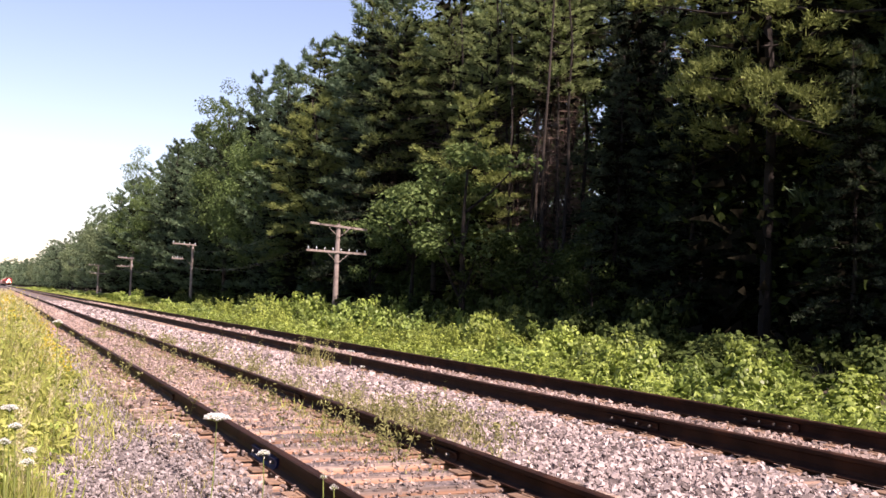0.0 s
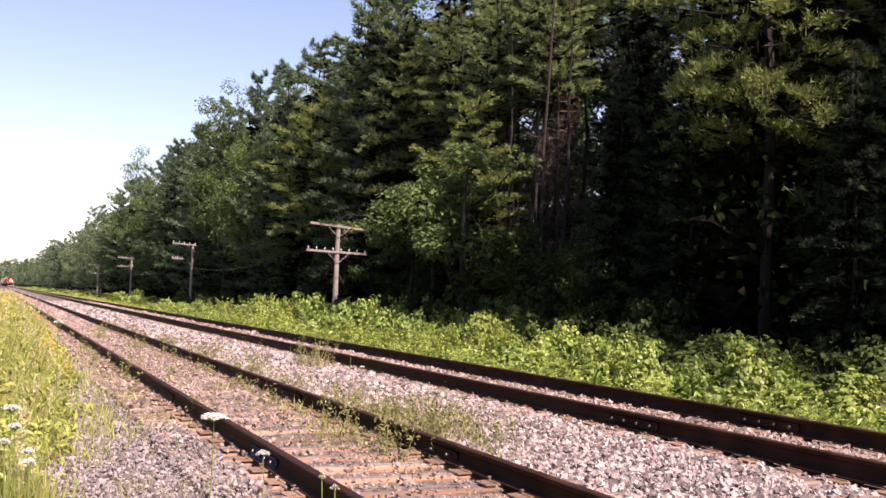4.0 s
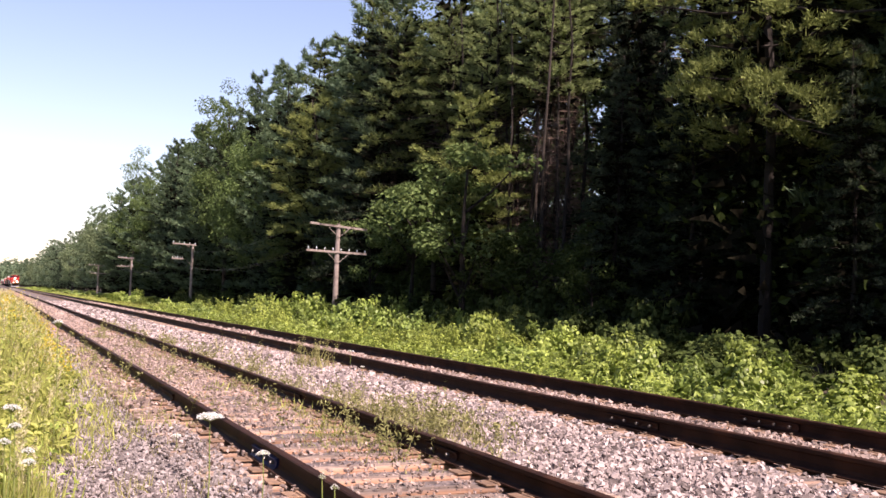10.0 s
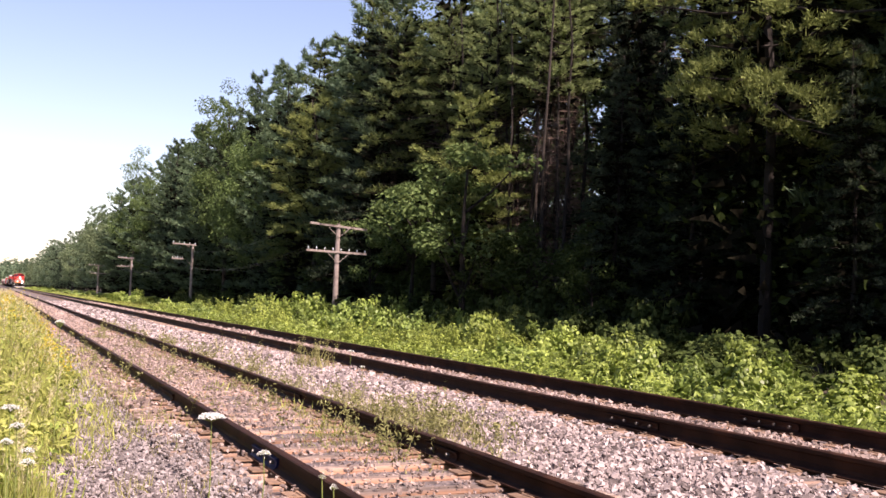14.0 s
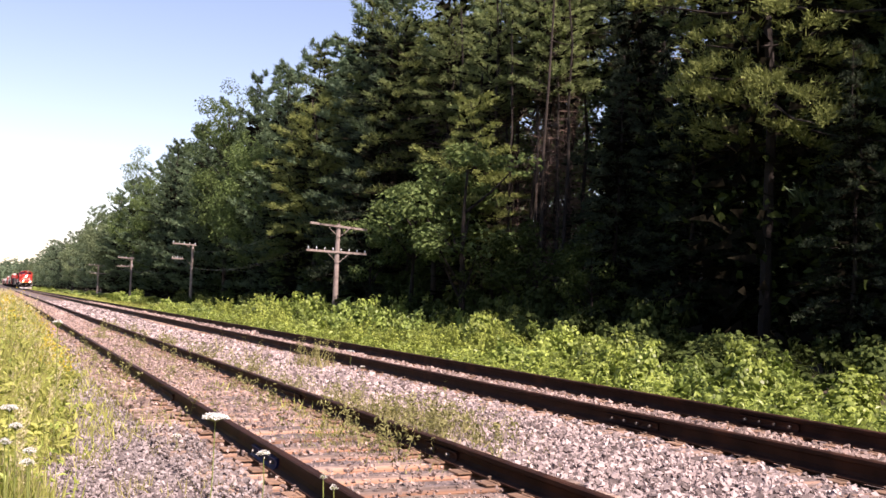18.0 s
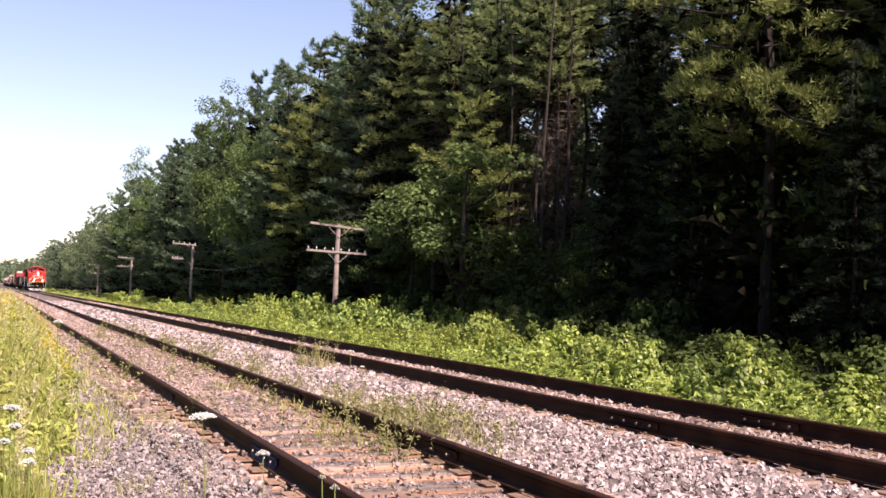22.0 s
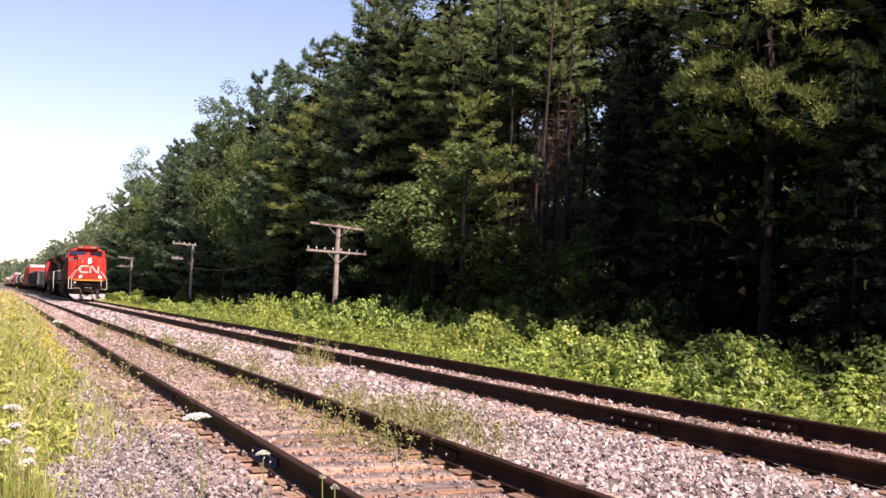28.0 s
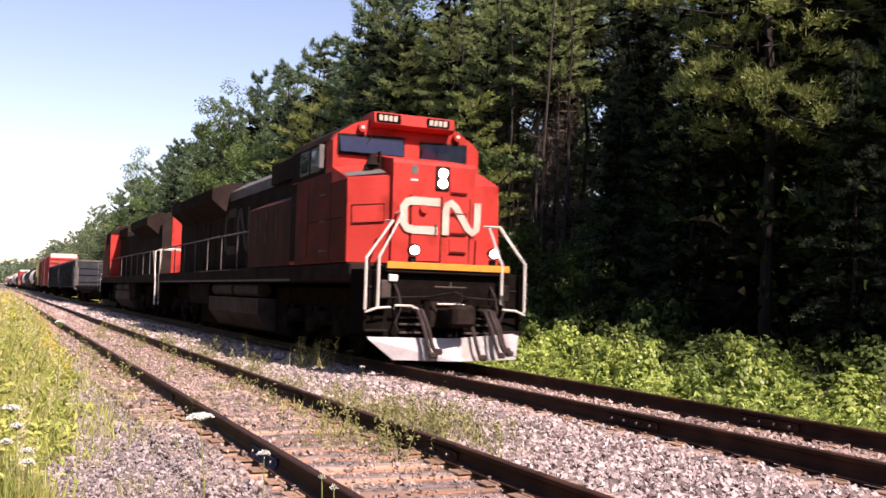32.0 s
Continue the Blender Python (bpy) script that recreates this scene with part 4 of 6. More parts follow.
def undergrowth():
    rng = random.Random(3)
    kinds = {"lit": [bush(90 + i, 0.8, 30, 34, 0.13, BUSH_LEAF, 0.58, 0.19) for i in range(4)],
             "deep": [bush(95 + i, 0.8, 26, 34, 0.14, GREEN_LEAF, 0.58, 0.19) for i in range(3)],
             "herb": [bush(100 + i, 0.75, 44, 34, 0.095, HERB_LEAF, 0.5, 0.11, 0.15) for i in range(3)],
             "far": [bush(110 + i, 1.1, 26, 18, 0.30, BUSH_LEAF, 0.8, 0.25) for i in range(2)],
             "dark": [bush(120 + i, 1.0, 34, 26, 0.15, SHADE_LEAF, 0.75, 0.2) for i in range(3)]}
    first = {}

    def put(key, label, x, y, s, sz):
        i = rng.randrange(len(kinds[key]))
        m = pose(x, y, ground_z(x) - 0.03, rng.uniform(-4, 4), rng.uniform(-4, 4), rng.uniform(0, 360))
        if (key, i) not in first:
            t = first[key, i] = thing("bush", label, "bush", "bushes beyond the tracks", at=m)
            part("twig_frame", kinds[key][i][0], STEM, t)
            part("foliage", kinds[key][i][1], BUSH_LEAF, t)
        else:
            t = copy_thing(first[key, i], m)
            tagged(t, label, "bush", "bushes beyond the tracks")
        s = max(s, 0.72 * sz)
        t.scale = (s, s, sz)

    labels = {"lit": "sunlit bright green bush with rounded leaves", "deep": "mid-green leafy bush among brighter ones", "herb": "dense yellow-green herb clump with narrow leaves"}
    y = 5.0
    while y < 75:
        for x, share in ((9.7, 0.5), (10.9, 0.84), (12.3, 1.0), (13.7, 0.98)):
            patch = noise.noise((x * 0.35, y * 0.16, 7))
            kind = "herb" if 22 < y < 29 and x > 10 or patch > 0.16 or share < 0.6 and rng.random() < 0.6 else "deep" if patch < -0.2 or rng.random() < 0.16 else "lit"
            hump = 1 + 0.4 * noise.noise((x * 0.5, y * 0.3, 3)) + rng.uniform(-0.22, 0.16)
            put(kind, labels[kind], x + rng.uniform(-0.5, 0.5), y + rng.uniform(-0.6, 0.6), rng.uniform(0.8, 1.3) * (1 if y < 40 else 1.3), bush_height(y) * share * hump)
        y += 1.4 if y < 50 else 2.2
    y = 23.0
    while y < 54:
        put("deep", "green leafy bush in the forest's half shade", 14.9 + rng.uniform(-0.3, 0.4), y, rng.uniform(0.9, 1.3), bush_height(y) * rng.uniform(0.75, 1.25))
        y += 1.6
    y = 6.0
    while y < 90:
        put("dark", "bush at the forest's foot, leaves darkened for shade", 15.6 + rng.uniform(-0.5, 0.8), y, rng.uniform(1.1, 1.5), rng.uniform(0.7, 1.1) * (1.0 if y < 22 else 1.7))
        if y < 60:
            put("dark", "bush at the forest's foot, leaves darkened for shade", 17.2 + rng.uniform(-0.6, 0.8), y + 1, rng.uniform(1.2, 1.6), rng.uniform(0.8, 1.3) * (1.0 if y < 22 else 1.9))
        y += 1.9
    for x, y, s, sz in ((12.5, 13.9, 0.5, 1.42), (12.2, 16.8, 0.8, 1.42), (12.4, 19.6, 0.9, 1.5), (12.6, 18.2, 0.8, 1.42), (13.2, 27.0, 0.6, 1.9), (13.6, 47.5, 0.8, 2.3), (13.4, 36.0, 0.9, 1.9)):
        put("lit", "tall sunlit leafy bush above its neighbours", x, y, s, sz)
    for x, y, s in ((13.4, 104, 1.8), (13.8, 112, 2.2), (13.2, 119, 1.7), (13.9, 96, 1.5)):
        put("lit", "sunlit bright green bush with rounded leaves", x, y, s, s * 0.9)
    y = 78.0
    while y < 420:
        put("far", "distant green bush beside the line", rng.uniform(13.5, 16.5), y, 1.7 + y / 260, rng.uniform(0.6, 1.0) + y / 800)
        y += 4 + y / 30


undergrowth()


def grass_patch(name, seed, label, n, place, height, width, mat, lean=0.35, category="grass"):
    """Grass blades where place(rng, n) says, in tufts."""
    rng = np.random.default_rng(seed)
    at = place(rng, n)
    at[:, 2] = np.interp(at[:, 0], [p[0] for p in PROFILE], [p[1] for p in PROFILE]) - 0.02
    tall = height(at) * rng.uniform(0.45, 1.15, len(at))
    way = rng.normal(size=(len(at), 3)) * lean + (0, 0, 1)
    return tagged(new(name, fast_mesh(name, *blades(rng, at, way, tall, width * rng.uniform(0.6, 1.4, len(at)) * (1 + at[:, 1] / 40)), mat)), label, category, kind="stuff")


def low_herbs():
    """Small leafy herbs below the bushes, in clumps."""
    rng = np.random.default_rng(209)
    n, k = 800, 22
    y = 4 + 60 * rng.random(n) ** 1.7
    x = rng.uniform(8.9, 11.2, n)
    tall = 0.30 + 0.45 * rng.random(n)
    c = np.stack([x, y, np.interp(x, [p[0] for p in PROFILE], [p[1] for p in PROFILE])], 1)
    at = np.repeat(c, k, 0) + rng.normal(size=(n * k, 3)) * (0.13, 0.13, 0) + np.outer(np.repeat(tall, k) * rng.uniform(0.1, 1.0, n * k), (0, 0, 1))
    v, f = leaves(rng, at, rng.normal(size=at.shape) * 0.6 + (0, 0, 0.8), (0.075 + 0.0015 * at[:, 1]) * rng.uniform(0.6, 1.4, len(at)), 0.5)
    tagged(new("low_herbs", fast_mesh("low_herbs", v, f, BUSH_LEAF)), "low leafy yellow-green herbs along the ballast", "herbs", kind="stuff")


low_herbs()


def spread(x0, x1, y0, y1, power=1.0):
    def place(rng, n):
        return np.stack([rng.uniform(x0, x1, n), y0 + (y1 - y0) * rng.random(n) ** power, np.zeros(n)], 1)
    return place


def tufted(spots, spread_by, thick=1.0):
    def place(rng, n):
        s = np.asarray(spots, float)
        w = s[:, 2] / s[:, 2].sum()
        i = rng.choice(len(s), n, p=w)
        d = rng.normal(size=(n, 2)) * spread_by
        return np.stack([s[i, 0] + d[:, 0], s[i, 1] + d[:, 1] * 2.2, np.zeros(n)], 1)
    return place


def one(h):
    return lambda at: np.full(len(at), h)


grass_patch("meadow_grass", 200, "yellow-green low grass between the track and the bushes", 11000, spread(8.9, 14.5, 5, 140, 1.7), one(0.34), 0.02, GREEN_LEAF, 0.6)
grass_patch("meadow_grass", 207, "sunlit fine yellow-green grass below the bushes", 4000, spread(8.75, 10.4, 4, 60, 1.6), one(0.42), 0.016, GREEN_LEAF, 0.6)
grass_patch("meadow_grass", 205, "distant yellow-green meadow strip", 9000, spread(8.9, 15.5, 90, 500, 1.6), one(0.6), 0.03, WEED)
SIDE_TUFTS = [(3.35, 9.2, 2.0), (3.4, 10.2, 2.2), (3.3, 8.3, 1.3), (2.9, 8.9, 0.8), (3.1, 12.0, 0.8), (3.45, 14.0, 1.4), (3.3, 17.0, 1.5), (3.2, 20.0, 1.4), (2.6, 15.5, 0.7), (2.3, 18.0, 0.9), (3.1, 24.0, 1.5),
              (2.7, 28.0, 1.6), (3.3, 33.0, 1.6), (2.25, 12.6, 0.6), (1.9, 13.8, 0.9), (1.9, 16.0, 1.0), (1.85, 19.0, 1.2), (1.8, 23.0, 1.2), (1.85, 28.0, 1.2), (2.0, 10.4, 0.5)]
BANK_TUFTS = [(4.25, 9.4, 1.6), (4.35, 10.6, 2.0), (4.2, 11.6, 1.6), (4.7, 9.6, 1.2), (4.5, 12.6, 1.4), (4.2, 8.6, 1.0), (5.0, 10.8, 0.6), (4.1, 14.5, 1.2), (4.2, 17.5, 1.3), (4.1, 21.0, 1.4), (4.2, 26.0, 1.5), (4.1, 32, 1.4), (4.0, 38, 1.2)]
TALL_TUFTS = [(5.5, 17.4, 1.0), (5.6, 18.1, 1.0), (5.35, 17.9, 0.6), (4.9, 19.8, 0.3), (4.75, 22.5, 0.4)]
grass_patch("track_grass", 201, "thin dry yellow-green grass between the siding's rails", 4200, tufted(SIDE_TUFTS, 0.24), one(0.17), 0.008, DRY, 0.7)
grass_patch("bank_weeds", 202, "dry green weeds between the two tracks", 4200, tufted(BANK_TUFTS, 0.26), one(0.22), 0.009, DRY, 0.8)
grass_patch("bank_weeds", 206, "small green weeds between the two tracks", 2600, tufted(BANK_TUFTS + SIDE_TUFTS, 0.22), one(0.14), 0.016, OLIVE_WEED, 0.9)
grass_patch("bank_weeds", 208, "tall dry weeds beside the main line", 150, tufted(TALL_TUFTS, 0.16), one(0.5), 0.014, DRY, 0.6)
grass_patch("path_weeds", 213, "small green weeds on the gravel beside the siding", 1100, tufted([(1.55, 12.9, 0.7), (1.62, 10.2, 0.8), (3.0, 14.0, 0.6), (1.15, 11.4, 1), (1.05, 12.6, 1.2), (1.2, 14.4, 1.3), (1.35, 16.8, 1.5), (1.5, 19.5, 1.6), (0.95, 10.4, 1), (0.85, 9.3, 0.8), (1.7, 15.2, 0.9), (1.85, 22.0, 1.4), (3.2, 9.6, 0.6), (3.35, 11.6, 0.7)], 0.13), one(0.21), 0.017, WEED, 0.7)
grass_patch("path_grass", 214, "thin dry olive grass on the gravel path", 900, tufted([(1.3, 12.2, 1.2), (1.45, 13.6, 1.2), (1.4, 15.6, 1.3), (1.6, 18.0, 1.5), (1.7, 21.0, 1.8), (1.1, 10.9, 0.9), (1.55, 11.3, 0.8)], 0.16), one(0.2), 0.009, DRY, 0.5)
grass_patch("path_grass", 203, "sparse dry grass on the gravel path", 700, tufted([(1.0, 10.3, 1), (1.25, 10.0, 1), (0.8, 8.8, 1), (0.95, 7.4, 1), (1.45, 7.2, 0.7), (1.1, 12.0, 1.3), (1.35, 13.8, 1.3), (1.5, 9.0, 0.8), (1.3, 16.5, 1.5)], 0.11), one(0.17), 0.010, DRY)


def leafy_weeds():
    """Small branching weeds with narrow leaves and pale seed heads, on the bank and between the siding's rails."""
    rng = np.random.default_rng(221)
    n = 340
    base = np.concatenate([tufted(BANK_TUFTS, 0.2)(rng, n * 2 // 3), tufted(SIDE_TUFTS, 0.16)(rng, n // 3), tufted(TALL_TUFTS, 0.1)(rng, 26)])
    n = len(base)
    base[:, 2] = np.interp(base[:, 0], [p[0] for p in PROFILE], [p[1] for p in PROFILE])
    tall = rng.uniform(0.15, 0.42, n) + 0.25 * (np.arange(n) >= n - 26)
    lean = rng.normal(size=(n, 3)) * 0.28 + (0, 0, 1)
    stem = blades(rng, base, lean, tall, 0.012)
    k = 20
    u = rng.uniform(0.15, 1.0, (n * k, 1))
    at = np.repeat(base, k, 0) + np.repeat(unit(lean) * tall[:, None], k, 0) * u + rng.normal(size=(n * k, 3)) * 0.03
    leaf = leaves(rng, at, rng.normal(size=at.shape) * 0.8 + (0, 0, 0.6), 0.05 * rng.uniform(0.5, 1.4, len(at)), 0.42)
    tagged(new("bank_weeds", fast_mesh("bank_weeds", *heap([stem, leaf]), OLIVE_WEED)), "small branching olive-green weeds in the ballast", "weeds", kind="stuff")


leafy_weeds()


def verge_edge(y):
    return np.interp(y, [6, 8, 10, 14, 20, 30, 60, 150], [0.22, 0.36, 0.55, 0.90, 1.10, 1.32, 1.38, 1.3])


def verge_place(y0, y1, power, inner=-0.7):
    def place(rng, n):
        y = y0 + (y1 - y0) * rng.random(n) ** power
        e = verge_edge(y) + 0.16 * np.sin(y * 2.1) * np.sin(y * 0.83 + 1) + 0.10 * rng.normal(size=n)
        return np.stack([e - (e - inner) * rng.random(n) ** 1.3, y, np.zeros(n)], 1)
    return place


def verge_height(at):
    inside = np.clip((verge_edge(at[:, 1]) - at[:, 0]) / 0.7, 0, 1)
    return 0.32 + 0.85 * inside * np.clip((at[:, 1] - 5) / 8, 0.35, 1)


grass_patch("verge_grass", 210, "tall sunlit yellow-green grass on the verge", 11000, verge_place(6.9, 75, 1.8), verge_height, 0.014, WEED, 0.3)
grass_patch("verge_grass", 211, "tall dry straw-coloured grass on the verge", 5500, verge_place(6.9, 75, 1.7), lambda a: verge_height(a) * 1.08, 0.011, DRY, 0.28)


def verge_weeds():
    rng = np.random.default_rng(212)
    n = 1300
    base = verge_place(7.8, 55, 1.5)(rng, n)
    base[:, 2] = -0.37
    tall = verge_height(base) * rng.uniform(0.6, 1.05, n)
    k = 16
    u = rng.uniform(0.15, 1.0, (n, k))
    top = rng.normal(size=(n, 2)) * 0.10
    at = np.stack([base[:, None, 0] + top[:, None, 0] * u, base[:, None, 1] + top[:, None, 1] * u, base[:, None, 2] + tall[:, None] * u], 2).reshape(-1, 3)
    d = rng.normal(size=at.shape) * (1, 1, 0.35)
    v, f = leaves(rng, at + unit(d) * 0.05, d + (0, 0, 0.9), 0.10 * rng.uniform(0.6, 1.4, len(at)), 0.36)
    stem = blades(rng, base, np.concatenate([top, tall[:, None]], 1), tall, 0.012)
    tagged(new("verge_weeds", fast_mesh("verge_weeds", *heap([(v, f), stem]), WEED)), "leafy yellow-green weeds along the verge", "weeds", kind="stuff")
    pick = (rng.random(n) < 0.22) & (base[:, 1] > 15)
    p = base[pick] + np.concatenate([top[pick], tall[pick][:, None]], 1)
    p = np.repeat(p, 26, 0) + rng.normal(size=(len(p) * 26, 3)) * (0.06, 0.06, 0.09)
    v, f = leaves(rng, p, rng.normal(size=p.shape), 0.035, 0.8)
    tagged(new("goldenrod_blooms", fast_mesh("goldenrod_blooms", v, f, BLOOM_YELLOW)), "yellow goldenrod blooms among the verge weeds", "flowers", kind="stuff")


verge_weeds()


def seed_stalks():
    """Pale grass stalks with feathery heads above the weeds."""
    rng = np.random.default_rng(214)
    n = 420
    base = verge_place(7.2, 50, 1.5)(rng, n)
    base[:, 2] = -0.37
    tall = np.clip(verge_height(base) * rng.uniform(0.9, 1.35, n), 0.35, 1.35)
    way = rng.normal(size=(n, 3)) * 0.16 + (0, 0, 1)
    stem = blades(rng, base, way, tall, 0.010)
    k = 22
    tip = base + unit(way) * tall[:, None]
    at = np.repeat(tip, k, 0) - np.repeat(unit(way), k, 0) * rng.uniform(0, 0.20, (n * k, 1)) + rng.normal(size=(n * k, 3)) * 0.016
    head = blades(rng, at, np.repeat(way, k, 0) + rng.normal(size=at.shape) * 0.7, 0.045, 0.012)
    tagged(new("grass_stalks", fast_mesh("grass_stalks", *heap([stem, head]), STRAW)), "pale feathery grass stalks above the verge weeds", "grass", kind="stuff")
    n = 170
    base = verge_place(7.0, 30, 1.3, 0.0)(rng, n)
    base[:, 2] = -0.36
    k = 12
    at = np.repeat(base, k, 0) + rng.normal(size=(n * k, 3)) * (0.12, 0.12, 0) + np.outer(np.repeat(verge_height(base) * 0.8, k) * rng.uniform(0.1, 1.0, n * k), (0, 0, 1))
    v, f = leaves(rng, at, rng.normal(size=at.shape) * 0.7 + (0, 0, 0.7), 0.075 * rng.uniform(0.5, 1.3, len(at)), 0.45)
    tagged(new("broad_weeds", fast_mesh("broad_weeds", v, f, BUSH_LEAF)), "broad-leaved bright green weeds in the verge grass", "weeds", kind="stuff")


seed_stalks()


def far_woods():
    """The woods that close the far end of the line."""
    rng = np.random.default_rng(33)
    at, nor = [], []
    for i in range(260):
        x, y = rng.uniform(-170, 60), rng.uniform(1185, 1420)
        h = rng.uniform(22, 34) + 4 * math.sin(x * 0.06)
        c = np.array([x, y, 0])
        n = 60
        w = unit(rng.normal(size=(n, 3)))
        at.append(c + (0, 0, h * 0.5) + w * (5.5, 5.5, h * 0.5) * rng.uniform(0.6, 1.0, (n, 1)))
        nor.append(w + (0, 0, 0.5))
    at, nor = np.concatenate(at), np.concatenate(nor)
    tagged(new("far_woods", fast_mesh("far_woods", *leaves(rng, at, nor, 3.0 * rng.uniform(0.5, 1.3, len(at)), 0.8), HAZED_NEEDLE)), "distant green woods closing the end of the line", "woods", kind="stuff")


far_woods()


def umbel(label, height, width, florets, at):
    """A wild carrot: a stem, rays and a flat white head."""
    rng = np.random.default_rng(int(height * 1000 + width * 9000))
    t = thing("umbel_flower", label, "flower", "white wild flowers", at=at)
    part("stem", Solid().tube([(0, 0, 0), (0.01, 0.0, height * 0.5), (0, 0, height * 0.94)], 0.0045, 5, 0.003), STEM, t)
    rays, p = Solid(), []
    for i in range(florets):
        a, r = i * 2.39996, width / 2 * math.sqrt((i + 0.5) / florets)
        q = np.array([r * math.cos(a), r * math.sin(a), height - 0.02 * (r / width * 2) ** 2 - 0.004 * rng.random()])
        rays.tube([(0, 0, height * 0.94), tuple(q)], 0.0016, 3)
        p.append(q)
    part("umbel_frame", rays, STEM, t)
    p = np.repeat(np.array(p), 9, 0)
    p += rng.normal(size=p.shape) * (width * 0.045, width * 0.045, 0.004)
    v, f = leaves(rng, p, rng.normal(size=p.shape) * 0.5 + (0, 0, 1), width * 0.085, 0.9)
    part("flower_head", fast_mesh("flower_head", v, f, PETAL), PETAL, t, "flat white flower head")
    return t

# ---- the train ----


def wheelset(parent, y, r=0.5):
    """An axle with two flanged wheels, which turns about x."""
    s = lathe([(0.0, -0.80), (0.10, -0.80), (0.12, -0.72), (r - 0.06, -0.70), (r, -0.70), (r, -0.79), (r - 0.02, -0.80), (r - 0.06, -0.80), (0.16, -0.76), (0.10, -0.84), (0, -0.84)], 20, axis="x")
    for q in (lathe([(0.0, 0.84), (0.10, 0.84), (0.16, 0.76), (r - 0.06, 0.80), (r - 0.02, 0.80), (r, 0.79), (r, 0.70), (r - 0.06, 0.70), (0.12, 0.72), (0.0, 0.70)], 20, axis="x"),
              Solid().tube([(-0.72, 0, 0), (0.72, 0, 0)], 0.085, 10)):
        s.add(q.v, q.f)
    o = part("wheelset", s, GREASE, parent, "worn steel wheels on an axle")
    o.matrix_basis = pose(0, y, r)
    return o


def loco_truck(loco, y):
    s = Solid()
    for e in (-1, 1):
        x0, x1 = (e * 1.02 - 0.07, e * 1.02 + 0.07)
        s.prism([(-2.3, 0.45), (-2.3, 0.75), (-1.7, 0.88), (-0.9, 0.80), (0.9, 0.80), (1.7, 0.88), (2.3, 0.75), (2.3, 0.45), (1.9, 0.40), (1.5, 0.55), (0.5, 0.55), (0.2, 0.40), (-0.2, 0.40), (-0.5, 0.55), (-1.5, 0.55), (-1.9, 0.40)],
                x0, x1, axis="x")
        for a in (-1.75, 0.0, 1.75):
            s.box(e * 1.12 - 0.1, e * 1.12 + 0.1, a - 0.19, a + 0.19, 0.36, 0.66, 0.04)
            s.tube([(e * 1.1, a + 0.28, 0.55), (e * 1.1, a + 0.28, 0.9)], 0.09, 8)
            s.tube([(e * 1.1, a - 0.28, 0.55), (e * 1.1, a - 0.28, 0.9)], 0.09, 8)
        s.tube([(e * 1.2, -1.3, 0.72), (e * 1.2, -0.6, 0.72)], 0.10, 8)
        s.tube([(e * 1.2, 0.6, 0.72), (e * 1.2, 1.3, 0.72)], 0.10, 8)
    s.box(-0.95, 0.95, -0.35, 0.35, 0.5, 1.0, 0.03)
    for a in (-1.75, 0.0, 1.75):
        s.box(-0.62, 0.62, a - 0.1, a + 0.85, 0.14, 0.95, 0.05)
    # filler box, added to block daylight through the truck
    s.box(-0.98, 0.98, -2.4, 2.4, 0.62, 1.30, 0.03)
    t = part("truck", s, GREASE, loco, "greasy black three-axle truck")
    t.matrix_basis = pose(0, y, 0)
    return t, [wheelset(t, a) for a in (-1.75, 0.0, 1.75)]


def handrail(parent, path, r=0.022, mat=WHITE, label="white handrail"):
    return part("handrail", Solid().tube(path, r, 7), mat, parent, label)


def emblem_band(path, y, w, thick=0.012):
    """A flat band of width w along a bent path of (x, z), facing -y."""
    p = [Vector(q) for q in path]
    ring = []
    for k, q in enumerate(p):
        d = (p[min(k + 1, len(p) - 1)] - p[max(k - 1, 0)]).normalized()
        ring.append((q + Vector((-d.y, d.x)) * w / 2, q - Vector((-d.y, d.x)) * w / 2))
    n = len(ring)
    v = [(e.x, yy, e.y) for yy in (y - thick, y + thick) for pair in ring for e in pair]
    f = []
    for k in range(n - 1):
        a, b, c, d = 2 * k, 2 * k + 1, 2 * k + 3, 2 * k + 2
        f += [(a, b, c, d), (a + 2 * n, d + 2 * n, c + 2 * n, b + 2 * n), (a, d, d + 2 * n, a + 2 * n), (b, b + 2 * n, c + 2 * n, c)]
    f += [(0, 2 * n, 2 * n + 1, 1), (2 * n - 2, 2 * n - 1, 4 * n - 1, 4 * n - 2)]
    return Solid().add(v, f)


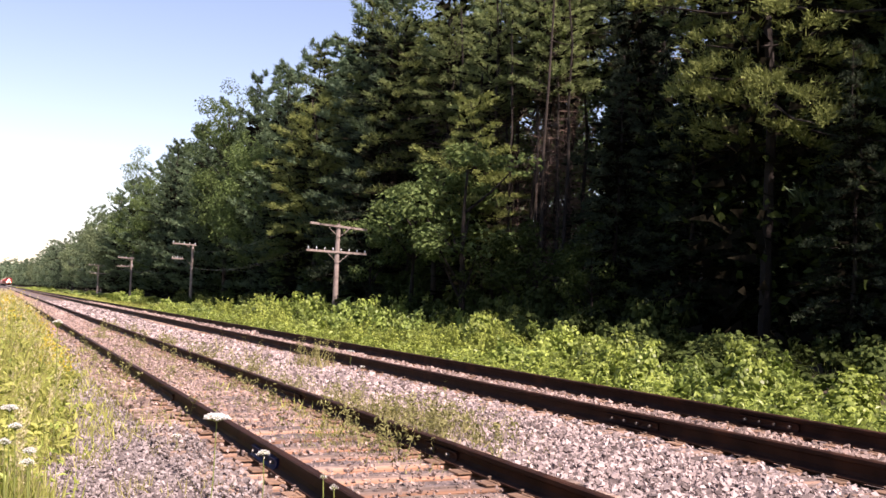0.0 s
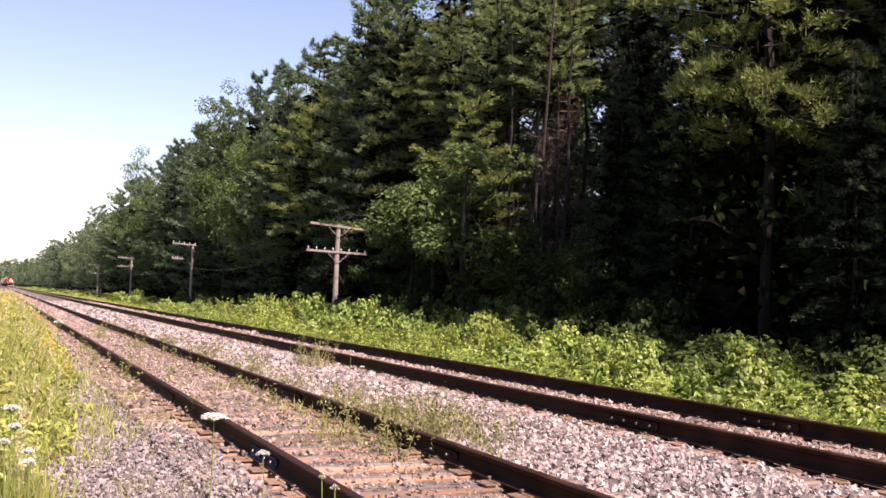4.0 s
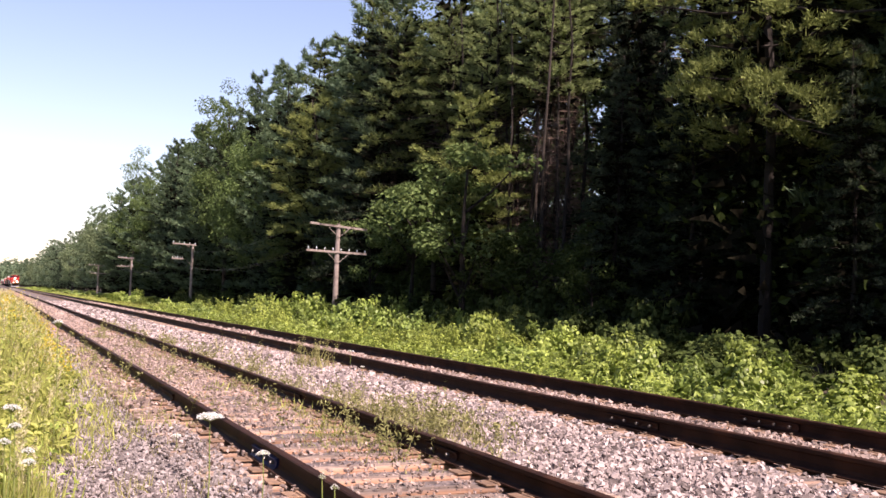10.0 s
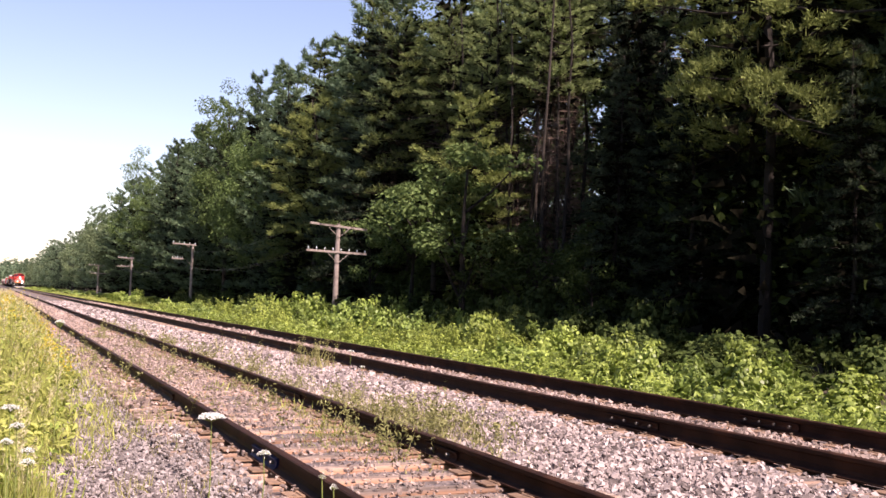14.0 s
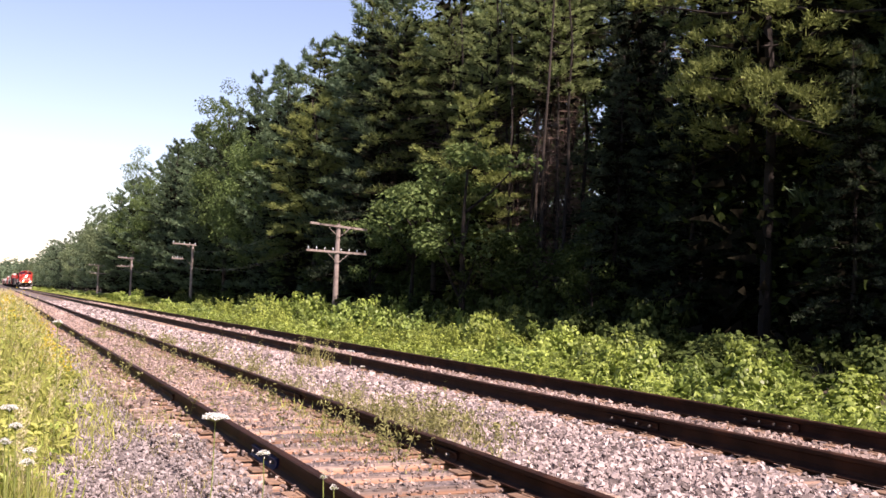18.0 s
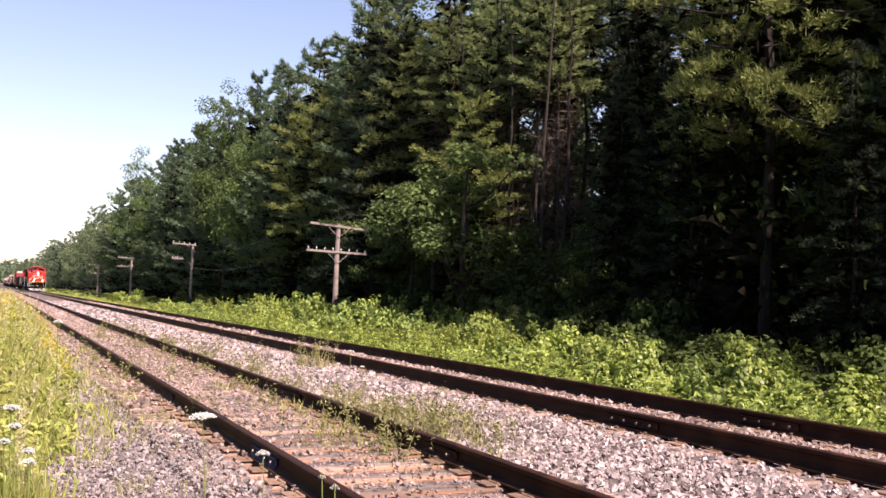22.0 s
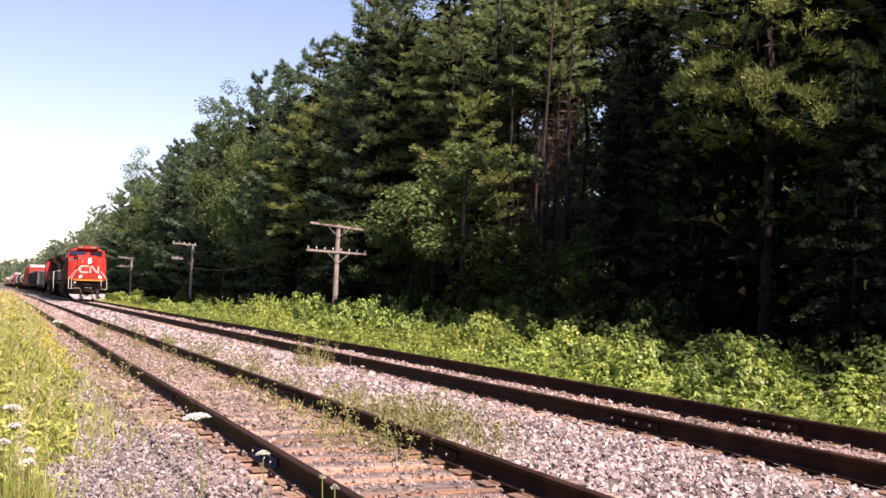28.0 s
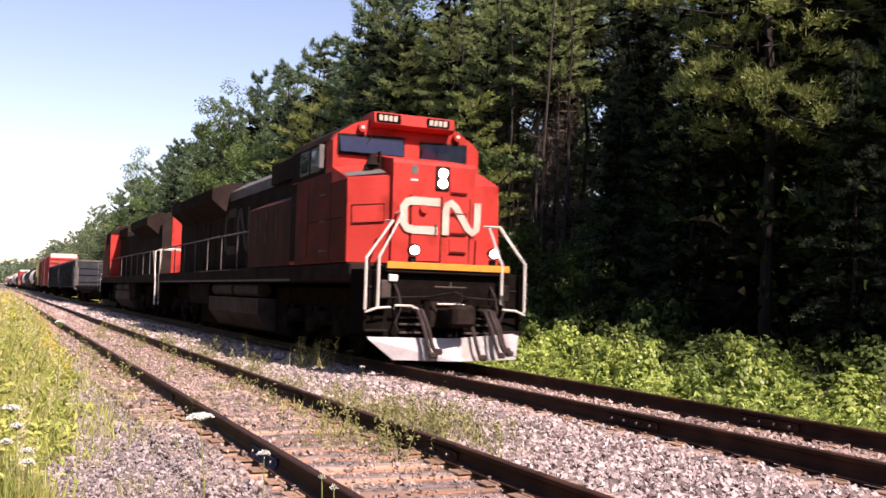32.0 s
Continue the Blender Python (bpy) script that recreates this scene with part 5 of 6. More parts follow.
def locomotive(label, tail=0.0):
    """A wide-nosed diesel; its nose front is at y = 0 and its rear at y = 20.4 and the tail."""
    L = thing("locomotive", label, "locomotive", "locomotives at the head of the train")
    # underframe and deck
    part("underframe", Solid().box(-1.5, 1.5, 0.15, 19.9 + tail, 1.38, 1.72, 0.03).box(-0.5, 0.5, 0.2, 19.7 + tail, 0.95, 1.4), BLACK, L, "black side sill and deck")
    part("sill_stripe", Solid().box(-1.506, -1.490, 3.9, 19.6 + tail, 1.40, 1.445, 0.002), TANK_GREY, L, "pale stripe along the side sill")
    part("front_deck", Solid().box(-1.12, 1.2, -0.62, 0.2, 1.55, 1.68, 0.02), BLACK, L)
    part("deck_stripe", Solid().box(-1.12, 1.2, -0.66, -0.618, 1.62, 1.735, 0.004), ORANGE, L, "orange stripe on the deck's front edge")
    part("pilot_plate", Solid().box(-1.42, 1.46, -0.50, -0.42, 0.45, 1.60, 0.02), PILOT_BLACK, L, "black pilot plate below the deck")
    # nose: middle housing, two set-back shoulders
    mid = Solid().prism([(0.0, 1.73), (0.0, 3.50), (0.03, 3.57), (1.30, 3.80), (1.30, 1.73)], -0.80, 0.80, axis="x")
    part("nose", mid, RED, L, "red nose housing with a sloping top")
    for a, b in ((-1.5, -0.803), (0.803, 1.5)):
        o = Solid()
        fy = (0.36, 0.06) if a < 0 else (0.06, 0.36)
        v = [(a, fy[0], 1.73), (b, fy[1], 1.73), (b, fy[1] + 0.05, 3.27), (a, fy[0] + 0.05, 3.21), (a, 1.30, 1.73), (b, 1.30, 1.73), (b, 1.30, 3.62), (a, 1.30, 3.50)]
        o.add(v, [(0, 1, 2, 3), (4, 7, 6, 5), (0, 3, 7, 4), (1, 5, 6, 2), (3, 2, 6, 7), (0, 4, 5, 1)])
        part("nose_shoulder", o, RED, L, "red sloping nose shoulder")
    part("shoulder_top", Solid().add([(-1.47, 0.46, 3.245), (-0.84, 0.20, 3.335), (-0.84, 0.62, 3.455), (-1.47, 0.80, 3.345)], [(0, 1, 2, 3)]), TANK_GREY, L, "grey patch on the nose top")
    bell = part("bell", lathe([(0.0, 0.20), (0.05, 0.19), (0.075, 0.12), (0.12, 0.02), (0.13, 0.0)], 12, (-0.98, 0.62, 3.50)), GREASE, L, "dark brass bell beside the nose")
    part("bell_bracket", Solid().box(-1.12, -0.84, 0.58, 0.66, 3.40, 3.50, 0.01).box(-0.86, -0.82, 0.56, 0.68, 3.40, 3.76, 0.01), GREASE, bell)
    # cab
    roof = [(-1.5, 1.73), (-1.5, 4.02), (-1.42, 4.14), (-1.08, 4.36), (-0.78, 4.46), (0.78, 4.46), (1.08, 4.36), (1.42, 4.14), (1.5, 4.02), (1.5, 1.73)]
    part("cab", Solid().prism(roof, 1.30, 3.95), RED, L, "red cab")
    part("cab_roof", Solid().prism([(-1.52, 4.02), (-1.44, 4.16), (-1.10, 4.38), (-0.79, 4.485), (0.79, 4.485), (1.10, 4.38), (1.44, 4.16), (1.52, 4.02)], 1.50, 4.0), BLACK, L, "black cab roof")
    part("visor", Solid().prism([(1.12, 4.30), (1.02, 4.36), (1.06, 4.56), (1.16, 4.59), (1.75, 4.56), (1.75, 4.30)], -0.80, 0.84, axis="x"), RED, L, "red number board housing above the windows")
    for e in (-1, 1):
        lo, hi = min(e * 1.512, e * 1.488), max(e * 1.512, e * 1.488)
        part("cab_side_panel", Solid().box(lo, hi, 1.72, 3.94, 3.42, 4.02, 0.003).box(lo, hi, 3.55, 3.94, 1.8, 3.4, 0.003), BLACK, L, "black upper cab side")
    for a, b in ((1.98, 2.58), (2.72, 3.30)):
        w = part("side_window", Solid().box(-1.530, -1.505, a, b, 3.50, 3.98, 0.008), TANK_GREY, L, "grey-framed side window")
        part("pane", Solid().box(-1.536, -1.526, a + 0.06, b - 0.06, 3.55, 3.93, 0.002), GLASS, w)
    part("side_mirror", Solid().box(-1.66, -1.56, 1.62, 1.68, 3.50, 3.95, 0.01), TANK_GREY, L, "narrow side wind deflector")
    for a, b, c, d in ((-1.38, -0.12, 3.80, 4.12), (0.27, 1.20, 3.79, 4.10)):
        w = part("windshield", Solid().add([(a - 0.04, 1.285, c - 0.05), (b + 0.04, 1.285, c - 0.05), (b + 0.04, 1.285, d + 0.05), (a - 0.04, 1.285, d + 0.02),
                                            (a - 0.04, 1.31, c - 0.05), (b + 0.04, 1.31, c - 0.05), (b + 0.04, 1.31, d + 0.05), (a - 0.04, 1.31, d + 0.02)],
                                           [(0, 1, 2, 3), (4, 7, 6, 5), (0, 4, 5, 1), (1, 5, 6, 2), (2, 6, 7, 3), (3, 7, 4, 0)]), BLACK, L, "dark rubber windshield surround")
        # panes tilt opposite ways: left to reflect sky, right the darker ground
        part("pane", Solid().add([(a, 1.20 if a < 0 else 1.278, c), (b, 1.20 if a < 0 else 1.278, c), (b, 1.278 if a < 0 else 1.20, d), (a, 1.278 if a < 0 else 1.20, d - 0.03)], [(0, 1, 2, 3)]), GLASS, w, "dark windshield glass blued for the reflected sky")
        part("wiper", Solid().tube([((a + b) / 2, 1.25, d + 0.04), ((a + b) / 2 - 0.16, 1.245, d - 0.24)], 0.010, 5), BLACK, w)
    for a, b in ((-0.76, -0.28), (0.26, 0.72)):
        n = part("number_board", Solid().box(a, b, 1.005, 1.05, 4.375, 4.54, 0.008), PILOT_BLACK, L, "dark number board with pale bars")
        n.matrix_basis = pose(0, 0, 0)
        for i in range(4):
            x = a + 0.075 + i * 0.097
            part("numeral_bar", Solid().box(x - 0.034, x + 0.034, 0.996, 1.004, 4.405, 4.51, 0.002), CREAM, n)
    for x, z in ((-0.96, 4.27), (1.0, 4.27)):
        o = part("class_lamp", lathe([(0.0, 0.0), (0.085, 0.0), (0.09, 0.03), (0.09, 0.12)], 12, (x, 1.20, z), "y"), RED, L, "round red-rimmed marker lamp")
        part("lens", lathe([(0.0, -0.02), (0.03, -0.012), (0.04, 0.002)], 12, (x, 1.198, z), "y"), LENS, o)
    # headlights
    h = part("headlight_box", Solid().box(0.01, 0.28, -0.035, 0.03, 3.06, 3.50, 0.02), GREASE, L, "dark twin headlight box")
    for z in (3.19, 3.37):
        part("headlight", lathe([(0.0, -0.025), (0.06, -0.02), (0.085, 0.0), (0.09, 0.02)], 14, (0.145, -0.036, z), "y"), LAMP_GLOW, h, "lit white headlight")
    for x in (-0.58, 0.96):
        o = part("ditch_light", lathe([(0.0, 0.16), (0.06, 0.16), (0.105, 0.05), (0.11, -0.04), (0.098, -0.04)], 14, (x, -0.50, 1.95), "y"), GREASE, L, "ditch light on the deck")
        part("lens", lathe([(0.0, -0.055), (0.05, -0.048), (0.078, -0.03)], 14, (x, -0.50, 1.95), "y"), LAMP_GLOW, o, "lit white lens")
        part("bracket", Solid().box(x - 0.05, x + 0.05, -0.50, -0.40, 1.66, 1.84, 0.01), GREASE, o)
    # nose front details
    door = part("nose_door", Solid().box(-0.44, 0.12, -0.022, 0.01, 1.78, 2.92, 0.012), RED, L, "red nose door")
    part("door_seam", Solid().box(-0.475, -0.452, -0.012, 0.004, 1.75, 2.95, 0.002).box(0.132, 0.155, -0.012, 0.004, 1.75, 2.95, 0.002), GREASE, door)
    part("door_light", lathe([(0.0, -0.06), (0.07, -0.055), (0.09, 0.0)], 12, (-0.22, -0.03, 2.70), "y"), RED, door, "small red lamp on the door")
    part("door_handle", Solid().tube([(0.02, -0.025, 2.25), (0.02, -0.06, 2.25), (0.02, -0.06, 2.45), (0.02, -0.025, 2.45)], 0.012, 6), TANK_GREY, door)
    for z in (3.15, 2.78, 2.42, 2.08):
        o = part("step_recess", Solid().box(0.31, 0.64, -0.014, 0.004, z - 0.10, z + 0.12, 0.004), RED, L, "shallow red foothold on the nose")
        part("rung", Solid().box(0.31, 0.64, -0.05, -0.012, z - 0.125, z - 0.108, 0.004), SHADED_GRIMY_RED, o)
    part("seam", Solid().box(0.700, 0.716, -0.010, 0.002, 1.8, 2.95, 0.002), GREASE, L, "dark upright panel seam")
    part("crest", Solid().box(-0.46, -0.34, -0.008, 0.003, 3.32, 3.47, 0.004), TANK_GREY, L, "small grey badge")
    part("badge_strip", Solid().box(-0.47, -0.33, -0.008, 0.003, 3.20, 3.235, 0.002), WHITE, L, "pale strip under the badge")
    part("side_hatch", Solid().add([(-1.42, 0.325, 2.42), (-0.92, 0.11, 2.46), (-0.92, 0.13, 2.76), (-1.42, 0.345, 2.72)], [(0, 1, 2, 3)]), RED, L, "red hatch on the nose shoulder")
    part("hatch_seam", Solid().tube([(-1.43, 0.325, 2.41), (-0.91, 0.105, 2.45), (-0.91, 0.125, 2.77), (-1.43, 0.345, 2.73), (-1.43, 0.325, 2.41)], 0.010, 4), GREASE, L)
    for x in (-1.00,):
        part("step_light", Solid().box(x - 0.08, x + 0.08, -0.66, -0.60, 1.40, 1.52, 0.01), WHITE, L, "pale reflector by the steps")
    part("emblem_band", emblem_band([(0.10, 2.845), (-0.42, 2.845), (-0.53, 2.82), (-0.60, 2.73), (-0.60, 2.46), (-0.53, 2.36), (-0.42, 2.335), (0.06, 2.335)], -0.026, 0.145), CREAM, L, "cream bent band of the painted emblem")
    part("emblem_band", emblem_band([(0.215, 2.27), (0.215, 2.70), (0.24, 2.80), (0.32, 2.85), (0.41, 2.78), (0.66, 2.40), (0.75, 2.33), (0.83, 2.40), (0.845, 2.50), (0.845, 2.88)], -0.026, 0.13), CREAM, L, "cream zigzag band of the painted emblem")
    # pilot: plow, coupler, hoses, steps
    plow = Solid()
    for a, b in ((-1, 1),):
        v = [(-1.42, -0.62, 0.47), (0.0, -1.02, 0.47), (1.44, -0.62, 0.56), (1.32, -0.74, 0.10), (0.0, -1.16, 0.10), (-1.02, -0.80, 0.10), (-1.40, -0.66, 0.42)]
        w = [(x, y + 0.06, z) for x, y, z in v]
        plow.add(v + w, [(0, 1, 4, 5, 6), (1, 2, 3, 4), (7, 13, 12, 11, 8), (8, 11, 10, 9), (0, 7, 8, 1), (1, 8, 9, 2), (2, 9, 10, 3), (3, 10, 11, 4), (4, 11, 12, 5), (5, 12, 13, 6), (6, 13, 7, 0)])
    part("plow", plow, PLOW_PAINT, L, "scuffed pale snowplow above the rails")
    c = part("coupler", Solid().box(-0.16, 0.16, -1.15, -0.4, 0.72, 0.98, 0.04).box(-0.22, 0.20, -1.42, -1.1, 0.66, 1.04, 0.07).box(-0.30, 0.30, -0.62, -0.48, 0.62, 1.08, 0.03), GREASE, L, "dusty brown coupler")
    part("lift_lever", Solid().tube([(-1.2, -0.62, 1.12), (-0.35, -0.70, 1.16), (-0.05, -1.0, 1.24), (0.35, -0.70, 1.16), (1.2, -0.62, 1.12)], 0.016, 5), GREASE, c)
    part("pin", Solid().tube([(0.0, -1.22, 1.0), (0.0, -1.22, 1.22), (-0.14, -1.22, 1.25)], 0.02, 6), GREASE, c)
    for x, drop in ((-0.60, 0.16), (-0.52, 0.22), (0.30, 0.12), (0.66, 0.16), (0.76, 0.24), (0.82, 0.19)):
        hose = [(x, -0.55, 0.95), (x, -0.80, 0.92), (x + 0.03, -1.02, 0.62), (x + 0.05, -1.14, 0.36), (x + 0.12, -1.16, drop), (x + 0.17, -1.16, drop + 0.05)]
        part("air_hose", Solid().tube(hose, 0.034, 7).box(x + 0.10, x + 0.22, -1.20, -1.12, drop - 0.01, drop + 0.09, 0.02), HOSE, L, "hanging dusty air hose")
    for x in (-0.62, 0.86):
        part("hose_bracket", Solid().box(x - 0.22, x + 0.22, -0.60, -0.50, 0.84, 1.04, 0.02), PILOT_BLACK, L)
    for e in (-1, 1):
        for i, z in enumerate((0.56, 0.92, 1.28)):
            part("step", Solid().box(min(e * 1.08, e * 1.48), max(e * 1.08, e * 1.48), -0.68 + 0.08 * i, -0.30 + 0.08 * i, z, z + 0.035, 0.006), GREASE, L, "black boarding step")
        part("step_edge", Solid().tube([(e * 1.06, -0.70, 0.97), (e * 1.30, -0.72, 0.955), (e * 1.50, -0.70, 0.88)], 0.02, 6), WHITE, L, "white step edge")
        part("step_side", Solid().box(min(e * 1.44, e * 1.49), max(e * 1.44, e * 1.49), -0.60, 0.1, 0.5, 1.6, 0.01), PILOT_BLACK, L)
        handrail(L, [(e * 1.50, -0.68, 0.92), (e * 1.50, -0.68, 1.78), (e * 1.02, -0.60, 2.42), (e * 0.95, -0.12, 2.45)], 0.026)
        handrail(L, [(e * 1.27, -0.66, 0.95), (e * 1.27, -0.66, 1.80), (e * 0.86, -0.60, 2.52), (e * 0.74, -0.30, 2.60), (e * 0.72, 0.0, 2.60)] if e < 0 else
                 [(e * 1.06, -0.64, 1.05), (e * 1.06, -0.64, 1.75), (e * 0.80, -0.60, 2.40)], 0.026)
    part("grab_bar", Solid().tube([(-0.98, -0.66, 0.95), (-0.98, -0.72, 1.0), (-0.70, -0.72, 1.0), (-0.52, -0.70, 0.92)], 0.022, 6), WHITE, L, "white grab bar")
    part("grab_bar", Solid().tube([(-0.18, -0.66, 1.04), (0.32, -0.66, 1.04)], 0.018, 6), WHITE, L, "white grab bar")
    for x in (-0.55, 0.62):
        part("pilot_grille", Solid().box(x - 0.28, x + 0.28, -0.56, -0.50, 0.52, 0.56, 0.01).box(x - 0.28, x + 0.28, -0.56, -0.50, 0.66, 0.70, 0.01).box(x - 0.28, x + 0.28, -0.56, -0.50, 0.78, 0.82, 0.01), UNDER_GREY, L, "dark footboard on the pilot")
    for x in (-0.92, 0.90, 1.04):
        part("cable", Solid().tube([(x, -0.52, 1.35), (x + 0.02, -0.66, 1.2), (x + 0.05, -0.70, 0.95), (x - 0.03, -0.66, 0.7), (x + 0.04, -0.62, 0.58)], 0.02, 6), HOSE, L, "hanging dusty cable")
    part("brake_bar", Solid().tube([(-0.30, -0.78, 1.33), (0.28, -0.78, 1.33)], 0.016, 6).tube([(0.0, -0.78, 1.33), (0.0, -0.78, 1.42)], 0.016, 6), UNDER_GREY, L, "dark cross bar over the coupler")
    for x in (-0.37, 0.37):
        part("coupler_cheek", Solid().box(x - 0.05, x + 0.05, -0.66, -0.48, 0.58, 1.12, 0.02), PILOT_BLACK, L, "black coupler cheek plate")
    # thin skins whose darker red carries the side's shade besides soot
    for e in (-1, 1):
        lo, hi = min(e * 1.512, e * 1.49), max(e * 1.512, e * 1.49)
        part("cab_side_skin", Solid().box(lo, hi, 0.44, 3.545, 1.735, 3.20, 0.004).box(lo, hi, 1.32, 3.545, 3.20, 3.415, 0.004), SHADED_GRIMY_RED, L, "red cab side darkened for shade and soot")
    for z in (1.95, 2.5, 3.0):
        part("grab_iron", Solid().tube([(-1.53, 1.45, z), (-1.57, 1.45, z), (-1.57, 1.75, z), (-1.53, 1.75, z)], 0.014, 5), TANK_GREY, L, "grab iron on the cab side")
    part("cab_door", Solid().box(-1.522, -1.505, 2.7, 3.45, 1.85, 3.35, 0.006), SHADED_GRIMY_RED, L, "red cab side door darkened for shade and soot")
    part("side_seam", Solid().box(-1.516, -1.490, 1.28, 1.30, 1.75, 3.2, 0.002).box(-1.516, -1.490, 0.6, 2.68, 2.52, 2.535, 0.002), GREASE, L, "dark panel seam on the nose side")
    part("junction_box", Solid().box(-1.20, -1.02, -0.62, -0.48, 1.12, 1.42, 0.02), UNDER_GREY, L, "dark grey junction box")
    part("junction_box", Solid().box(1.02, 1.22, -0.64, -0.48, 1.10, 1.40, 0.02), GREASE, L, "dark junction box")
    # long hood
    hood = [(-0.98, 1.72), (-0.98, 3.72), (-0.62, 4.05), (0.62, 4.05), (0.98, 3.72), (0.98, 1.72)]
    part("long_hood", Solid().prism(hood, 3.95, 18.3 + tail), BLACK, L, "sooty black long hood")
    part("equipment_cabinet", Solid().prism([(-1.5, 1.73), (-1.5, 3.10), (-1.0, 3.35), (-1.0, 1.73)], 3.96, 7.6), DARK_BROWN, L, "wide dark brown equipment cabinet behind the cab")
    part("brake_hatch", Solid().prism([(-1.05, 3.74), (-1.05, 4.22), (-0.7, 4.40), (0.7, 4.40), (1.05, 4.22), (1.05, 3.74)], 4.0, 7.4), BLACK, L, "raised black brake grid housing")
    rad = Solid().prism([(-0.99, 3.34), (-1.50, 3.76), (-1.50, 4.08), (-0.95, 4.28), (0.95, 4.28), (1.50, 4.08), (1.50, 3.76), (0.99, 3.34)], 12.3, 17.6 + tail)
    part("radiator", rad, BLACK, L, "flared black radiator section")
    part("radiator_front", Solid().add([(-0.99, 12.29, 3.36), (-1.49, 12.29, 3.77), (-1.49, 12.29, 4.07), (-0.96, 12.29, 4.26)], [(0, 1, 2, 3)]), BLACK, L, "sooty flare end")
    # lighter than the black hood: sunlight on the bevel put into the colour
    part("hood_taper", Solid().prism([(-0.97, 3.72), (-0.97, 3.98), (-0.58, 4.24), (0.58, 4.24), (0.97, 3.98), (0.97, 3.72)], 7.4, 12.3), TANK_GREY, L, "hood roof greyed for sunlight on its bevel")
    part("hood_end", Solid().prism([(-1.0, 1.73), (-1.0, 3.72), (-0.64, 4.08), (0.64, 4.08), (1.0, 3.72), (1.0, 1.73)], 18.3 + tail, 18.36 + tail), BLACK, L, "black hood end")
    part("end_panel", Solid().box(-0.62, 0.62, 18.355 + tail, 18.385 + tail, 1.75, 4.07, 0.01), RED, L, "red panel on the hood end")
    for i in range(13):
        y = 8.0 + i * 0.76
        part("hood_door", Solid().box(-1.002, -0.975, y, y + 0.66, 1.85, 3.25, 0.01), BLACK, L)
    for i in range(7):
        part("louver", Solid().box(-1.515, -1.49, 12.45 + i * 0.72, 13.1 + i * 0.72, 3.80, 4.04, 0.01), GREASE, L)
    for a in (5.0, 5.9, 6.8):
        part("side_louvre", Solid().box(-1.512, -1.494, a, a + 0.16, 2.30, 3.0, 0.004), UNDER_GREY, L, "dull grey louvre on the cabinet side")
    # the emblem is white; the grey carries the shade on this side
    for path in ([(0.2, 2.0), (-0.8, 2.0), (-1.05, 1.9), (-1.15, 1.7), (-1.15, 1.25), (-1.05, 1.05), (-0.8, 0.95), (0.1, 0.95)],
                 [(0.45, 0.85), (0.45, 1.75), (0.55, 1.95), (0.75, 2.0), (1.35, 1.05), (1.55, 0.95), (1.68, 1.1), (1.7, 2.05)]):
        part("side_emblem", emblem_band(path, 0.0, 0.24), UNDER_GREY, L, "white side emblem band greyed for shade").matrix_basis = pose(-1.012, 11.4, 1.35, 0, 0, -90)
    part("rear_deck", Solid().box(-1.12, 1.12, 18.3 + tail, 20.2 + tail, 1.55, 1.68, 0.02), BLACK, L)
    part("rear_plate", Solid().box(-1.42, 1.42, 20.0 + tail, 20.1 + tail, 0.5, 1.6, 0.02), GREASE, L, "black rear pilot plate")
    part("rear_coupler", Solid().box(-0.16, 0.16, 19.9 + tail, 20.9 + tail, 0.72, 0.98, 0.04), GREASE, L)
    for e in (-1, 1):
        handrail(L, [(e * 1.46, 4.2 if e > 0 else 7.7, 1.72), (e * 1.46, 4.2 if e > 0 else 7.7, 2.62), (e * 1.46, 12.0, 2.64), (e * 1.46, 19.4 + tail, 2.62), (e * 1.46, 19.9 + tail, 1.75), (e * 1.46, 20.1 + tail, 0.7)], 0.022, TANK_GREY, "grey side handrail")
        handrail(L, [(e * 1.46, y + tail, z) for y, z in ((20.12, 0.55), (20.12, 1.5), (19.95, 1.9), (19.95, 2.6))] + [(e * 1.3, 20.05 + tail, 2.66), (e * 0.5, 20.1 + tail, 2.66)], 0.03)
        for i in range(6):
            part("stanchion", Solid().tube([(e * 1.46, 9.0 + i * 1.9, 1.70), (e * 1.46, 9.0 + i * 1.9, 2.62)], 0.018, 5), TANK_GREY, L)
        for i, z in enumerate((0.56, 0.92, 1.28)):
            part("step", Solid().box(min(e * 1.08, e * 1.48), max(e * 1.08, e * 1.48), 19.8 + tail - 0.06 * i, 20.14 + tail - 0.06 * i, z, z + 0.035, 0.006), GREASE, L, "black boarding step")
        part("air_reservoir", Solid().tube([(e * 1.28, 6.8, 1.20), (e * 1.28, 9.3, 1.20)], 0.17, 12), UNDER_GREY, L, "dark grey air reservoir under the sill")
        part("air_reservoir", Solid().tube([(e * 1.28, 9.6, 1.20), (e * 1.28, 12.0, 1.20)], 0.17, 12), UNDER_GREY, L, "dark grey air reservoir under the sill")
    # plain filler boxes for undergear, added to block daylight below the frame
    part("under_pipes", Solid().box(-0.35, 0.35, 1.2, 6.6, 0.16, 0.95, 0.05).box(-0.35, 0.35, 12.5, 18.6 + tail, 0.16, 0.95, 0.05), GREASE, L, "black filler for undergear, blocks daylight under the frame")
    part("fuel_tank", Solid().prism([(-1.45, 0.62), (-1.45, 1.0), (1.45, 1.0), (1.45, 0.62), (1.15, 0.24), (-1.15, 0.24)], 6.7, 12.4), UNDER_GREY, L, "dark grey fuel tank")
    # the long middle box is filler, added to block daylight
    part("battery_box", Solid().box(-1.42, -1.05, 12.6, 14.0 + tail, 0.75, 1.36, 0.03).box(1.05, 1.42, 12.6, 14.0 + tail, 0.75, 1.36, 0.03).box(-1.0, 1.0, 5.5, 14.2 + tail, 0.16, 1.3, 0.05), GREASE, L, "black battery box with a filler that blocks daylight")
